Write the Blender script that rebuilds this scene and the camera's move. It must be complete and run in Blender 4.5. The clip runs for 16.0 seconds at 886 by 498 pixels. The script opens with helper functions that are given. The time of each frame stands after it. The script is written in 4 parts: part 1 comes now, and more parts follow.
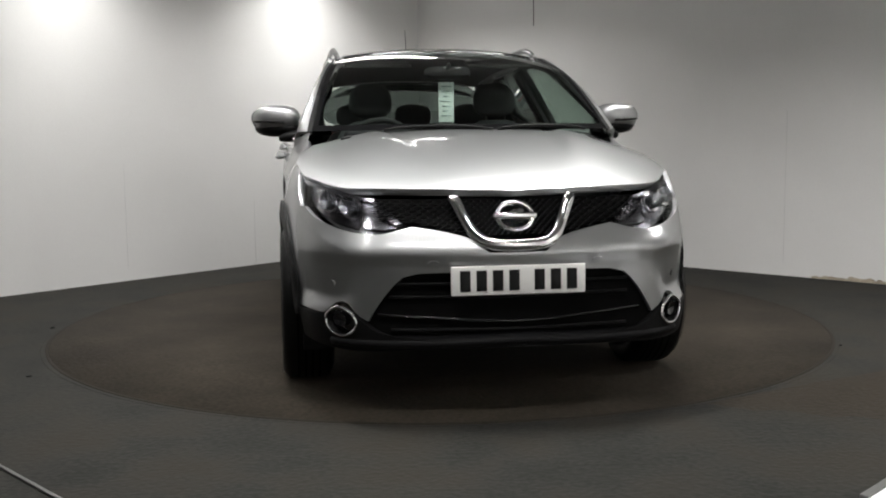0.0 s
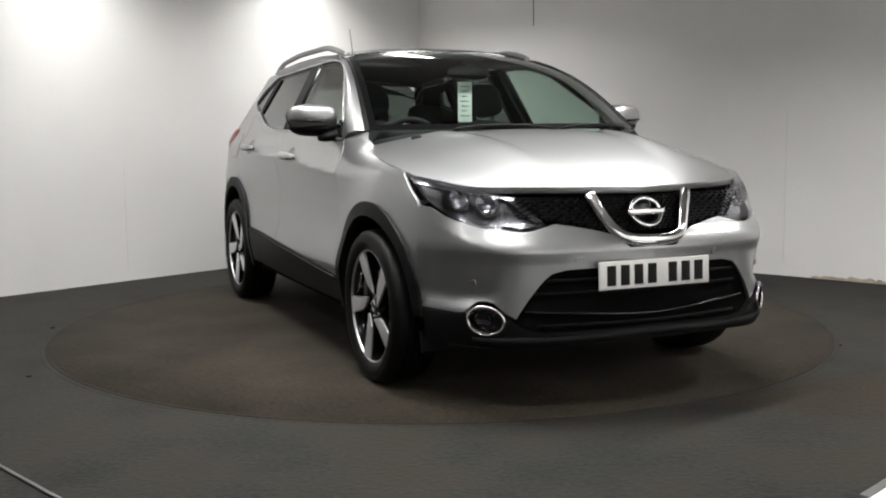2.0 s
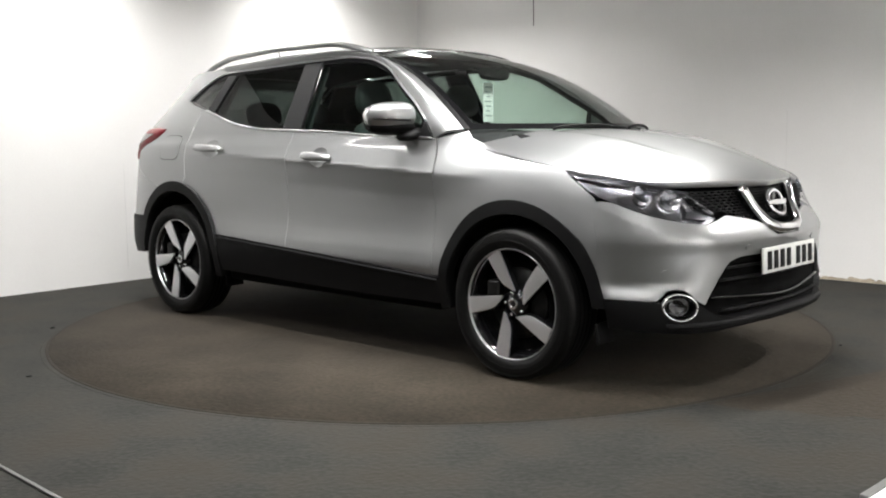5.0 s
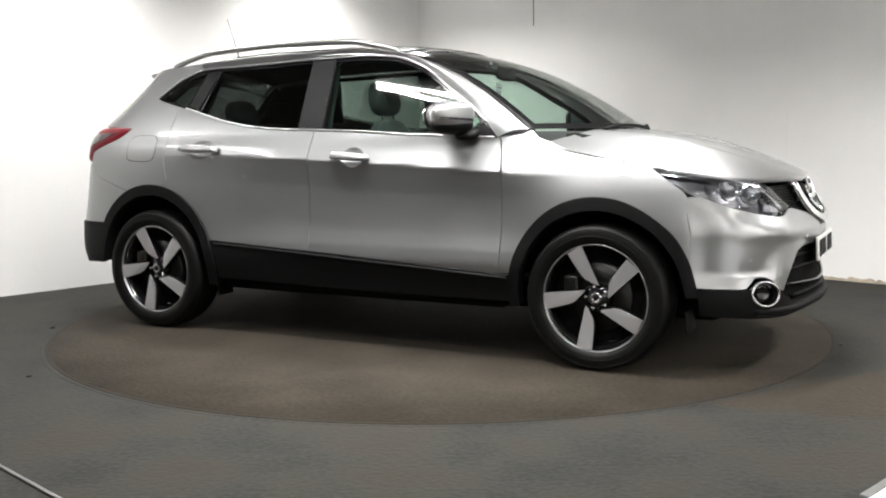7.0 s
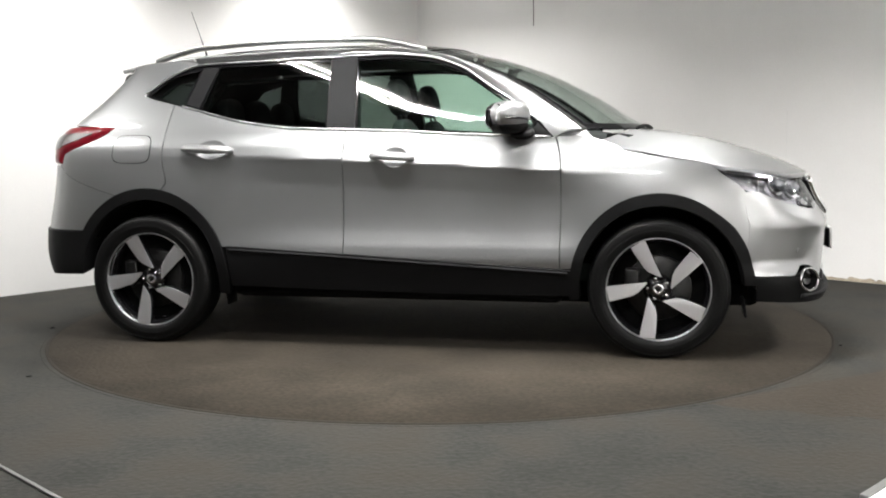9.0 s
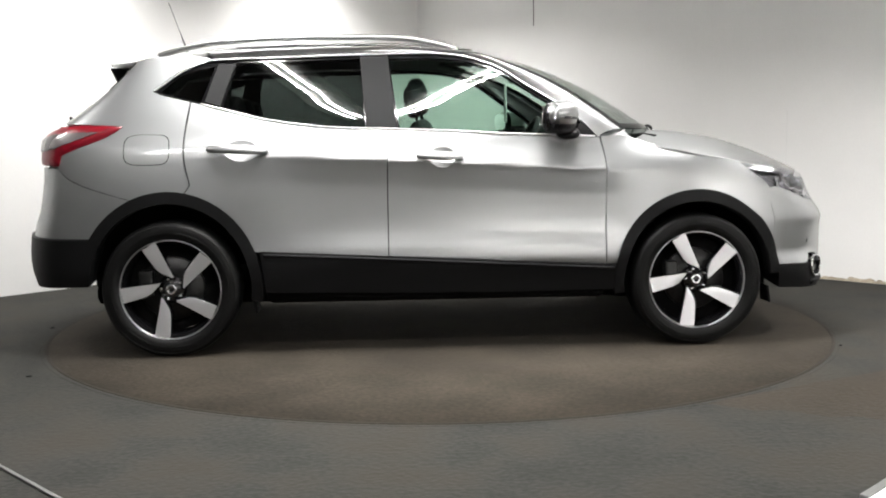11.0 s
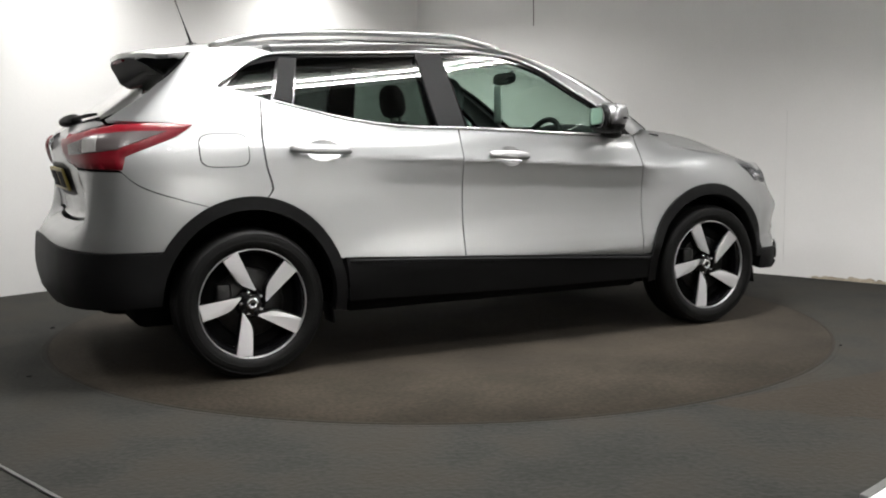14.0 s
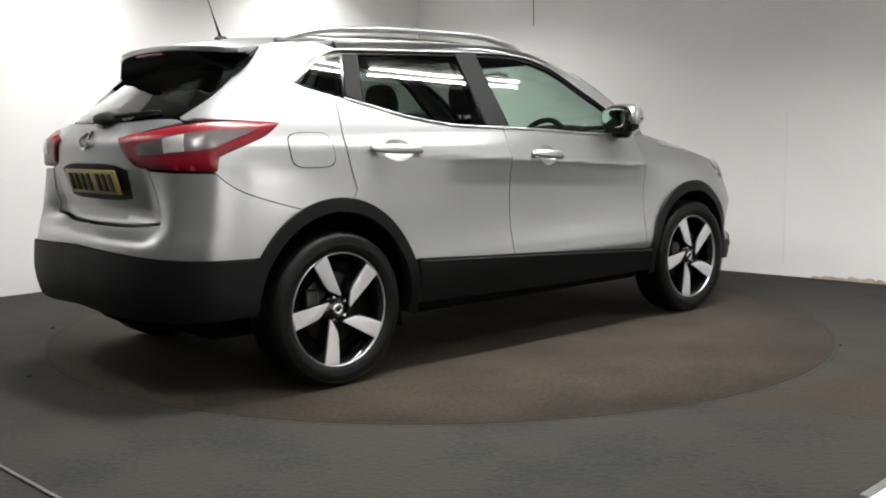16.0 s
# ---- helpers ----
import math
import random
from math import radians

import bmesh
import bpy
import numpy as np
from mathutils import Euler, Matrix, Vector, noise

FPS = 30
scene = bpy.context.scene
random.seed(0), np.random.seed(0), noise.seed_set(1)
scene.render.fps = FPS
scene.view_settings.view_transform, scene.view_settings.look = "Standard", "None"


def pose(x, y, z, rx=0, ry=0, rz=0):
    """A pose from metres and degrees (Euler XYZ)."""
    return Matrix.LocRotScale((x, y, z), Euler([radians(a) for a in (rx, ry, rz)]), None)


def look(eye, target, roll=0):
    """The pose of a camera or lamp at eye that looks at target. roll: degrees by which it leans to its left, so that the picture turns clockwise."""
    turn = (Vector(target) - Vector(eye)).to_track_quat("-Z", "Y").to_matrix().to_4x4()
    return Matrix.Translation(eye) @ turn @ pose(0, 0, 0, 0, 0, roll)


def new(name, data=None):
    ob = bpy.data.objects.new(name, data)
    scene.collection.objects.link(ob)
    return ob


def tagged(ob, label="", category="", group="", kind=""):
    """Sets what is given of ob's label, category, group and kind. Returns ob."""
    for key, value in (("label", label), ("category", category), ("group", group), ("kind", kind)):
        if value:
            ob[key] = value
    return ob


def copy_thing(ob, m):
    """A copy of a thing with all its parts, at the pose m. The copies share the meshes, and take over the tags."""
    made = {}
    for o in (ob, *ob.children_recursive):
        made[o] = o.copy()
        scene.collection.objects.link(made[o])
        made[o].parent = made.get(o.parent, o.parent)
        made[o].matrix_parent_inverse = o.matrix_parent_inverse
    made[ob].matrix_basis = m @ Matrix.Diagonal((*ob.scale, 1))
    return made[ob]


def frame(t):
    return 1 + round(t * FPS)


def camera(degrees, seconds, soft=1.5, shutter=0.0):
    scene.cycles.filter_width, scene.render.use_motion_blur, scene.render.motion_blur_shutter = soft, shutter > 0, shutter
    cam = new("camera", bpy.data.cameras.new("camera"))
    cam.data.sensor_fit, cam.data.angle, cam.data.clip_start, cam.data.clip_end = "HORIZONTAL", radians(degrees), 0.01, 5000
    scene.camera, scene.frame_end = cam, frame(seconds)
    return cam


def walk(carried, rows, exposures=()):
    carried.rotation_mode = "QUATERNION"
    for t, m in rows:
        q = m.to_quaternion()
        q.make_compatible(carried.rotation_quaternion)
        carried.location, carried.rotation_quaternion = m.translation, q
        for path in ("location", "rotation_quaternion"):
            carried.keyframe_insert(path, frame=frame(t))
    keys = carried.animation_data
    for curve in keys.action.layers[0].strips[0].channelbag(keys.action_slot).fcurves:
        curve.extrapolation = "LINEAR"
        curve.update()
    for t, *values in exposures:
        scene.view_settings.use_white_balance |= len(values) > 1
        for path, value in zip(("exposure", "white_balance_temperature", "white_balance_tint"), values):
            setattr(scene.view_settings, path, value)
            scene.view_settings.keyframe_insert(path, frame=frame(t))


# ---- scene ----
# ---- camera: on a stand before the turntable ----
cam = camera(47.71, 16.0, soft=2.0)
EYE = (0, -5.871, 1.081)
AIM = (EYE[0] + .0034, EYE[1] + .9937, EYE[2] - .1116)
walk(cam, [(0.0, look(EYE, AIM, -.61)), (16.0, look(EYE, AIM, -.61))],
     exposures=[(0.0, -.40), (1.5, -.26), (3.5, .14), (7.0, .63), (9.0, .66), (11.5, .60), (14.0, .10), (16.0, .29)])

# ---- light: closed room, ceiling battens and added fill in the same form ----
world = bpy.data.worlds.new("world")
scene.world = world
world.use_nodes = True
world.node_tree.nodes["Background"].inputs["Color"].default_value = (.02, .02, .022, 1)
world.node_tree.nodes["Background"].inputs["Strength"].default_value = .3

CORNER = Vector((-.19, 4.25, 0))          # where the two white walls meet
LEFT = Vector((-.6703, -.7421, 0))        # along the first wall, away from the corner
RIGHT = Vector((.738, -.675, 0))          # along the second
HIGH = 2.75
SIZE, DEEP = 9.6, 8.3


def on_plan(a, b, z=0):
    """A point a metres along the first wall from the corner and b metres out from it."""
    p = CORNER + LEFT * a + RIGHT * b
    return Vector((p.x, p.y, z))


ALONG_B = math.degrees(math.atan2(RIGHT.y, RIGHT.x))
ALONG_A = math.degrees(math.atan2(LEFT.y, LEFT.x))
# middle of each twin-tube batten on the plan, its turn and its tubes' power
# the 6.6 batten and the last three are unseen fill, added for the car
LAMPS = [(1.55, .95, ALONG_B, 21), (3.75, .95, ALONG_B, 18), (6.0, .95, ALONG_B, 12),
         (2.35, 4.42, ALONG_A - 8, 20), (3.88, 4.16, ALONG_A - 12, 20), (4.6, 3.2, ALONG_B, 23), (6.6, 3.9, ALONG_A, 10), (5.4, 5.3, 0, 15),
         (1.2, 6.7, ALONG_A, 33), (3.5, 7.95, ALONG_A, 62), (6.3, 7.95, ALONG_A, 56)]
for a, b, turn, power in LAMPS:
    for side in (-.028, .028):
        light = bpy.data.lights.new("batten_or_fill_light", "AREA")
        light.shape, light.size, light.size_y, light.energy, light.color = "RECTANGLE", 1.45, .013, power, (1.0, .985, .96)
        # narrow past 7: these fill battens wash the unseen wall, not the car's floor
        light.spread = radians(88 if b > 7 else 132 if b > 4 else 142)
        ob = new("batten_or_fill_light", light)
        ob.matrix_basis = Matrix.Translation(on_plan(a, b, HIGH - .09)) @ pose(0, 0, 0, 0, 0, turn) @ pose(0, side, 0)


# ---- materials ----
def material(name, colour, rough=.5, metal=0.0, grain=0.0, scale=60.0, stain=0.0, stain_scale=2.0, bump=0.0, coat=0.0, emit=0.0, spec=.5, rough_var=0.0, tint=None):
    """A principled surface with fine grain, large stains and relief in object space."""
    m = bpy.data.materials.new(name)
    m.use_nodes = True
    n, l = m.node_tree.nodes, m.node_tree.links
    b = n["Principled BSDF"]
    b.inputs["Base Color"].default_value = (*colour, 1)
    b.inputs["Roughness"].default_value = rough
    b.inputs["Metallic"].default_value = metal
    b.inputs["Coat Weight"].default_value = coat
    b.inputs["Coat Roughness"].default_value = .04
    b.inputs["Specular IOR Level"].default_value = spec
    if emit:
        b.inputs["Emission Color"].default_value = (*colour, 1)
        b.inputs["Emission Strength"].default_value = emit
    if grain or stain or bump or rough_var:
        where = n.new("ShaderNodeTexCoord")
        fine, wide = n.new("ShaderNodeTexNoise"), n.new("ShaderNodeTexNoise")
        fine.inputs["Scale"].default_value, fine.inputs["Detail"].default_value = scale, 4
        wide.inputs["Scale"].default_value, wide.inputs["Detail"].default_value = stain_scale, 5
        for t in (fine, wide):
            l.new(where.outputs["Object"], t.inputs["Vector"])
        last = None
        for tex, amount in ((fine, grain), (wide, stain)):
            if not amount:
                continue
            ramp = n.new("ShaderNodeMapRange")
            ramp.inputs["From Min"].default_value, ramp.inputs["From Max"].default_value = .3, .7
            ramp.inputs["To Min"].default_value, ramp.inputs["To Max"].default_value = 1 - amount, 1 + amount
            l.new(tex.outputs["Fac"], ramp.inputs["Value"])
            mul = n.new("ShaderNodeMix")
            mul.data_type, mul.blend_type = "RGBA", "MULTIPLY"
            mul.inputs["Factor"].default_value = 1
            if last:
                l.new(last, mul.inputs["A"])
            else:
                mul.inputs["A"].default_value = (*colour, 1)
            l.new(ramp.outputs["Result"], mul.inputs["B"])
            last = mul.outputs["Result"]
        if tint and last:
            mix = n.new("ShaderNodeMix")
            mix.data_type = "RGBA"
            ramp = n.new("ShaderNodeMapRange")
            ramp.inputs["From Min"].default_value, ramp.inputs["From Max"].default_value = .45, .65
            l.new(wide.outputs["Fac"], ramp.inputs["Value"])
            l.new(ramp.outputs["Result"], mix.inputs["Factor"])
            l.new(last, mix.inputs["A"])
            mix.inputs["B"].default_value = (*tint, 1)
            last = mix.outputs["Result"]
        if last:
            l.new(last, b.inputs["Base Color"])
        if rough_var:
            ramp = n.new("ShaderNodeMapRange")
            ramp.inputs["To Min"].default_value, ramp.inputs["To Max"].default_value = rough - rough_var, rough + rough_var
            l.new(wide.outputs["Fac"], ramp.inputs["Value"])
            l.new(ramp.outputs["Result"], b.inputs["Roughness"])
        if bump:
            bm_ = n.new("ShaderNodeBump")
            bm_.inputs["Strength"].default_value, bm_.inputs["Distance"].default_value = bump, .01
            l.new(fine.outputs["Fac"], bm_.inputs["Height"])
            l.new(bm_.outputs["Normal"], b.inputs["Normal"])
    return m


def glazing(name, tint, gloss=1.0):
    """A thin pane: tinted see-through with a mirror sheen by Fresnel."""
    m = bpy.data.materials.new(name)
    m.use_nodes = True
    n, l = m.node_tree.nodes, m.node_tree.links
    n.remove(n["Principled BSDF"])
    clear, shine, mix, fr = n.new("ShaderNodeBsdfTransparent"), n.new("ShaderNodeBsdfGlossy"), n.new("ShaderNodeMixShader"), n.new("ShaderNodeLayerWeight")
    power, ramp = n.new("ShaderNodeMath"), n.new("ShaderNodeMapRange")
    power.operation = "POWER"
    power.inputs[1].default_value = 4.0
    ramp.inputs["To Min"].default_value, ramp.inputs["To Max"].default_value = .034, 1.0
    clear.inputs["Color"].default_value = (*tint, 1)
    shine.inputs["Roughness"].default_value = .01
    shine.inputs["Color"].default_value = (gloss, gloss, gloss, 1)
    fr.inputs["Blend"].default_value = .5
    l.new(fr.outputs["Facing"], power.inputs[0])
    l.new(power.outputs[0], ramp.inputs["Value"])
    l.new(ramp.outputs["Result"], mix.inputs["Fac"])
    l.new(clear.outputs["BSDF"], mix.inputs[1])
    l.new(shine.outputs["BSDF"], mix.inputs[2])
    l.new(mix.outputs["Shader"], n["Material Output"].inputs["Surface"])
    return m


WALL = material("white_wall_paint", (.78, .775, .765), .6, grain=.015, scale=90, stain=.035, stain_scale=.9, bump=.04)
# grey of an unseen closing wall, picked to dim what the car mirrors
UNSEEN_WALL = material("unseen_wall_grey", (.37, .37, .365), .6, grain=.04, scale=40, stain=.08, stain_scale=1.2)
CEILING = material("ceiling_tiles", (.15, .148, .145), .85, grain=.05, scale=120, bump=.1)
CARPET = material("grey_carpet", (.0214, .0213, .0188), .95, grain=.3, scale=45, stain=.28, stain_scale=2.4, tint=(.0238, .0212, .0169), bump=.5, spec=.2)
DISC = material("brown_grey_carpet", (.0268, .0218, .0161), .95, grain=.22, scale=45, stain=.3, stain_scale=2.0, bump=.5, spec=.2)
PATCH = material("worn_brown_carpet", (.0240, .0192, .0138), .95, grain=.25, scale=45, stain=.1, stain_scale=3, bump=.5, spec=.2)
PAINT = material("silver_metallic_paint", (.285, .288, .293), .41, metal=.93, grain=.06, scale=700, coat=.8)
TRIM = material("black_plastic", (.0036, .0036, .0038), .5, spec=.11, grain=.15, scale=300, bump=.12)
PILLAR = material("satin_pillar_black", (.006, .006, .0065), .6, spec=.12, grain=.06, scale=200)
GLOSS = material("gloss_black", (.004, .004, .0045), .1, coat=.25, spec=.35)
ROOF_BLACK = material("roof_glass_black", (.004, .004, .0045), .16, spec=.16)
RUBBER = material("tyre_rubber", (.003, .003, .003), .5, spec=.14, grain=.25, scale=80, bump=.1)
DARK = material("dark_underside", (.003, .003, .003), .9, spec=.05, grain=.2, scale=40)
ALLOY = material("machined_alloy", (.74, .74, .76), .42, metal=1.0, grain=.03, scale=200)
LIP = material("machined_lip", (.48, .48, .49), .4, metal=1.0, grain=.05, scale=150)
CHROME = material("chrome", (.75, .75, .76), .07, metal=1.0)
STEEL = material("brake_steel", (.03, .03, .03), .4, metal=1.0, grain=.15, scale=40)
FABRIC = material("charcoal_seat_cloth", (.018, .018, .02), .9, grain=.25, scale=300, bump=.3)
INNER = material("dark_cabin_plastic", (.012, .012, .013), .75, spec=.25, grain=.15, scale=200, bump=.1)
HEADLINING = material("pale_headlining", (.028, .028, .028), .95, grain=.05, scale=300)
WHITE = material("plate_white", (.72, .72, .70), .35, grain=.02, scale=80)
YELLOW = material("plate_yellow", (.24, .19, .05), .4, grain=.03, scale=80)
INK = material("black_lettering", (.008, .008, .008), .6, spec=.15)
PAPER = material("printed_paper", (.66, .72, .69), .7, grain=.03, scale=30)
GREY_INK = material("grey_print", (.30, .36, .34), .7)
RED = material("red_lamp_plastic", (.125, .0015, .007), .3, coat=.12, spec=.3, grain=.1, scale=25)
CLEAR_LAMP = material("reversing_lamp_plastic", (.30, .295, .29), .25, coat=.4, grain=.1, scale=25)
SMOKE = material("clear_lamp_plastic", (.07, .06, .06), .25, coat=.45, grain=.08, scale=20)
PROJECTOR = material("projector_glass", (.22, .23, .25), .08, metal=.85, coat=1.0)
LAMP_SILVER = material("lamp_reflector", (.36, .36, .38), .16, metal=1.0, grain=.1, scale=60)
LAMP_DARK = material("lamp_housing", (.19, .19, .20), .25, metal=.8, grain=.2, scale=60)
ALUMINIUM = material("brushed_aluminium", (.16, .16, .155), .5, metal=1.0, grain=.08, scale=120)
TRIM_SILVER = material("satin_silver_trim", (.55, .55, .56), .3, metal=1.0, grain=.04, scale=120)
SATIN = material("satin_silver_rail", (.25, .25, .25), .38, metal=1.0, grain=.03, scale=100)
WINDOW = glazing("green_tinted_glass", (.56, .70, .63))
PRIVACY = glazing("dark_privacy_glass", (.155, .178, .168))
SCREEN = glazing("windscreen_glass", (.76, .83, .79))
LENS = glazing("headlamp_lens", (.9, .9, .92), .6)
MIRROR = material("mirror_silver", (.85, .87, .86), .02, metal=1.0)
TUBE = material("lit_tube", (1.0, .985, .95), .5, emit=9)
FITTING = material("white_enamel", (.75, .75, .74), .35, grain=.02, scale=50)
BARRIER_WHITE = material("white_board", (.75, .76, .78), .4, grain=.03, scale=40)


# ---- the room ----
def slab(name, corners, z0, z1, mat, label, category="", kind="structure"):
    bm = bmesh.new()
    lo = [bm.verts.new((c.x, c.y, z0)) for c in corners]
    hi = [bm.verts.new((c.x, c.y, z1)) for c in corners]
    bm.faces.new(lo[::-1])
    bm.faces.new(hi)
    for i in range(len(lo)):
        j = (i + 1) % len(lo)
        bm.faces.new((lo[i], lo[j], hi[j], hi[i]))
    bmesh.ops.recalc_face_normals(bm, faces=bm.faces)
    me = bpy.data.meshes.new(name)
    bm.to_mesh(me)
    bm.free()
    me.materials.append(mat)
    return tagged(new(name, me), label, category, kind=kind)


T = .12
slab("floor", [on_plan(-T, -T), on_plan(SIZE + T, -T), on_plan(SIZE + T, DEEP + T), on_plan(-T, DEEP + T)], -.1, 0, CARPET, "dark grey carpet tiles with worn brownish areas", "floor")
slab("wall_left", [on_plan(0, 0), on_plan(SIZE, 0), on_plan(SIZE, -T), on_plan(0, -T)], 0, HIGH, WALL, "plain white painted studio wall", "wall")
slab("wall_right", [on_plan(0, -T), on_plan(0, DEEP), on_plan(-T, DEEP), on_plan(-T, -T)], 0, HIGH, WALL, "plain white painted studio wall with fine panel joints", "wall")
slab("wall_behind", [on_plan(0, DEEP), on_plan(SIZE, DEEP), on_plan(SIZE, DEEP + T), on_plan(0, DEEP + T)], 0, HIGH, WALL, "plain white painted wall behind the camera", "wall")
slab("wall_side", [on_plan(SIZE, -T), on_plan(SIZE, DEEP + T), on_plan(SIZE + T, DEEP + T), on_plan(SIZE + T, -T)], 0, HIGH, UNSEEN_WALL, "plain unseen wall beside the camera, greyed to dim the car's reflections", "wall")
slab("ceiling", [on_plan(-T, -T), on_plan(SIZE + T, -T), on_plan(SIZE + T, DEEP + T), on_plan(-T, DEEP + T)], HIGH, HIGH + .1, CEILING, "flat dark grey ceiling above the studio", "ceiling")


# ---- car form: smooth curves that give the body's surfaces, metres, x forward, y left, z up ----
def curve(*pts):
    """A smooth curve without overshoot through (x, y) points."""
    xs = np.array([p[0] for p in pts], float)
    ys = np.array([p[1] for p in pts], float)
    h, d = np.diff(xs), np.diff(ys) / np.diff(xs)
    m = np.zeros(len(xs))
    m[0], m[-1] = d[0], d[-1]
    for i in range(1, len(xs) - 1):
        if d[i - 1] * d[i] > 0:
            m[i] = 3 * (h[i - 1] + h[i]) / ((2 * h[i] + h[i - 1]) / d[i - 1] + (h[i] + 2 * h[i - 1]) / d[i])

    def at(x):
        if x <= xs[0]:
            return ys[0] + m[0] * (x - xs[0])
        if x >= xs[-1]:
            return ys[-1] + m[-1] * (x - xs[-1])
        i = int(np.searchsorted(xs, x) - 1)
        t = (x - xs[i]) / h[i]
        return ((1 + 2 * t) * (1 - t) ** 2 * ys[i] + t * (1 - t) ** 2 * h[i] * m[i] + t * t * (3 - 2 * t) * ys[i + 1] + t * t * (t - 1) * h[i] * m[i + 1])
    return at


def smooth(a, b, x):
    t = min(1, max(0, (x - a) / (b - a)))
    return t * t * (3 - 2 * t)


# plan outline at bumper height, by q: q is x along the side, and goes on round both ends to the middle
QF, QR = 2.56, -2.52
PLAN_X = curve((-2.52, -2.125), (-2.27, -2.12), (-2.05, -2.10), (-1.86, -2.036), (-1.68, -1.89), (-1.5, -1.63), (-1.3, -1.3), (1.3, 1.3), (1.6, 1.6), (1.87, 1.862), (2.05, 2.008), (2.2, 2.102), (2.33, 2.148), (2.45, 2.170), (2.56, 2.176))
PLAN_Y = curve((-2.52, 0), (-2.27, .255), (-2.05, .475), (-1.86, .690), (-1.68, .838), (-1.5, .880), (-1.3, .892), (-.6, .9), (.6, .9), (1.3, .893), (1.6, .862), (1.87, .798), (2.05, .690), (2.2, .525), (2.33, .29), (2.45, .125), (2.56, 0))
NOSE = curve((.1, -.06), (.2, .0), (.3, .02), (.42, .012), (.52, .012), (.58, .013), (.635, .020), (.66, .010), (.71, -.024), (.77, -.058), (.84, -.085), (.9, -.13), (1.0, -.25))
SHELF = curve((.2, 0), (.62, 0), (.655, .012), (.70, .085), (.735, .118), (.85, .070), (.98, .022), (1.07, 0), (1.5, 0))
TAIL = curve((.2, .10), (.33, .03), (.48, 0), (.62, .012), (.74, .042), (.85, .060), (.98, .072), (1.07, .080), (1.12, .125), (1.16, .17), (1.3, .36), (1.5, .62))
SIDE = curve((.16, .92), (.3, .955), (.42, .980), (.47, .991), (.52, .985), (.57, .972), (.62, .961), (.68, .9545), (.74, .9525), (.80, .954), (.88, .965), (.922, .973), (.944, .979), (.958, .972), (1.02, .940), (1.08, .915), (1.14, .885), (1.3, .79), (1.5, .665), (1.6, .6))
SOFT = curve((.16, .92), (.3, .955), (.42, .980), (.55, .978), (.65, .979), (.75, .978), (.85, .973), (.95, .964), (1.03, .944), (1.08, .915), (1.14, .885), (1.3, .79), (1.5, .665), (1.6, .6))
LINE = curve((-1.5, .05), (-1.0, .042), (-.1, .008), (.8, -.034), (1.2, -.045))
WING = curve((.16, .92), (.3, .965), (.42, .985), (.55, .987), (.66, .985), (.75, .978), (.82, .968), (.88, .954), (.93, .935), (.98, .90), (1.02, .85), (1.08, .74))


def shell(q, z):
    """The body's upright skin on the driver's side (y below 0); past the middle q goes on to the other side."""
    side = -1
    if q > QF:
        q, side = 2 * QF - q, 1
    elif q < QR:
        q, side = 2 * QR - q, 1
    x = PLAN_X(q) + NOSE(z) * smooth(1.35, 2.1, q) + TAIL(z) * smooth(1.25, 1.95, -q) + SHELF(z) * smooth(1.84, 2.08, -q)
    w = smooth(.75, 1.25, q)
    drop = LINE(max(-1.5, min(1.2, q))) * smooth(.60, .86, z) * smooth(1.10, 1.03, z)
    rear = smooth(.45, 1.40, -q)
    k = (SIDE(z - drop) * (1 - rear) + SOFT(z) * rear) * (1 - w) + WING(z) * w
    front, back = abs(q - 1.323), abs(q + 1.323)
    flare = .012 * max(0, 1 - front / .6) * smooth(1.0, .7, z) + .014 * max(0, 1 - back / .62) * smooth(1.02, .75, z)
    scoop = 0
    if q > 1.6:
        edge = .785 - .42 * (q - 1.75)
        inner = 2.215 - .42 * max(0, .66 - z)
        fall = max(0, min(1, (edge - z) / (edge - .45)))
        scoop = .034 * smooth(1.70, 1.82, q) * smooth(inner + .02, inner - .085, q) * fall * smooth(.385, .475, z)
    return Vector((x - scoop * .75, side * (PLAN_Y(q) * k + flare - scoop * .6), z))


HOOD_Z = curve((.8, 1.130), (1.13, 1.119), (1.42, 1.088), (1.72, 1.018), (1.98, .929), (2.1, .868), (2.2, .79))
HOOD_DROP = curve((.8, .08), (1.1, .108), (1.4, .120), (1.63, .127), (1.9, .153), (2.1, .19))


def hood_skin(x, y):
    a = abs(y)
    edge = .50 - .17 * (x - .9)
    crease = .016 * smooth(edge - .085, edge, a) * smooth(edge + .24, edge + .01, a) * smooth(2.0, 1.55, x)
    return Vector((x, y, HOOD_Z(x) - HOOD_DROP(x) * (a / .8) ** 2.4 + crease))


ROOF_Z = curve((-1.85, 1.465), (-1.6, 1.515), (-1.35, 1.55), (-1.0, 1.576), (-.6, 1.591), (-.3, 1.591), (0, 1.58), (.15, 1.566), (.28, 1.545), (.4, 1.51))
ROOF_W = curve((-1.85, .48), (-1.6, .545), (-1.2, .585), (-.5, .6), (0, .595), (.28, .575), (.5, .55))


def roof_skin(x, y):
    return Vector((x, y, ROOF_Z(x) - .055 * (abs(y) / ROOF_W(x)) ** 2.6))


def screen_skin(w, v):
    """The windscreen: w from -1 to 1 across, v from 0 at its foot to 1 at the roof."""
    x = (1.265 + (.275 - 1.265) * v) - (.30 + (.12 - .30) * v) * abs(w) ** 2.2
    z = 1.106 + (1.545 - 1.106) * v + .068 * math.sin(math.pi * v) - .035 * v * w * w
    return Vector((x, w * (.745 + (.575 - .745) * v), z))


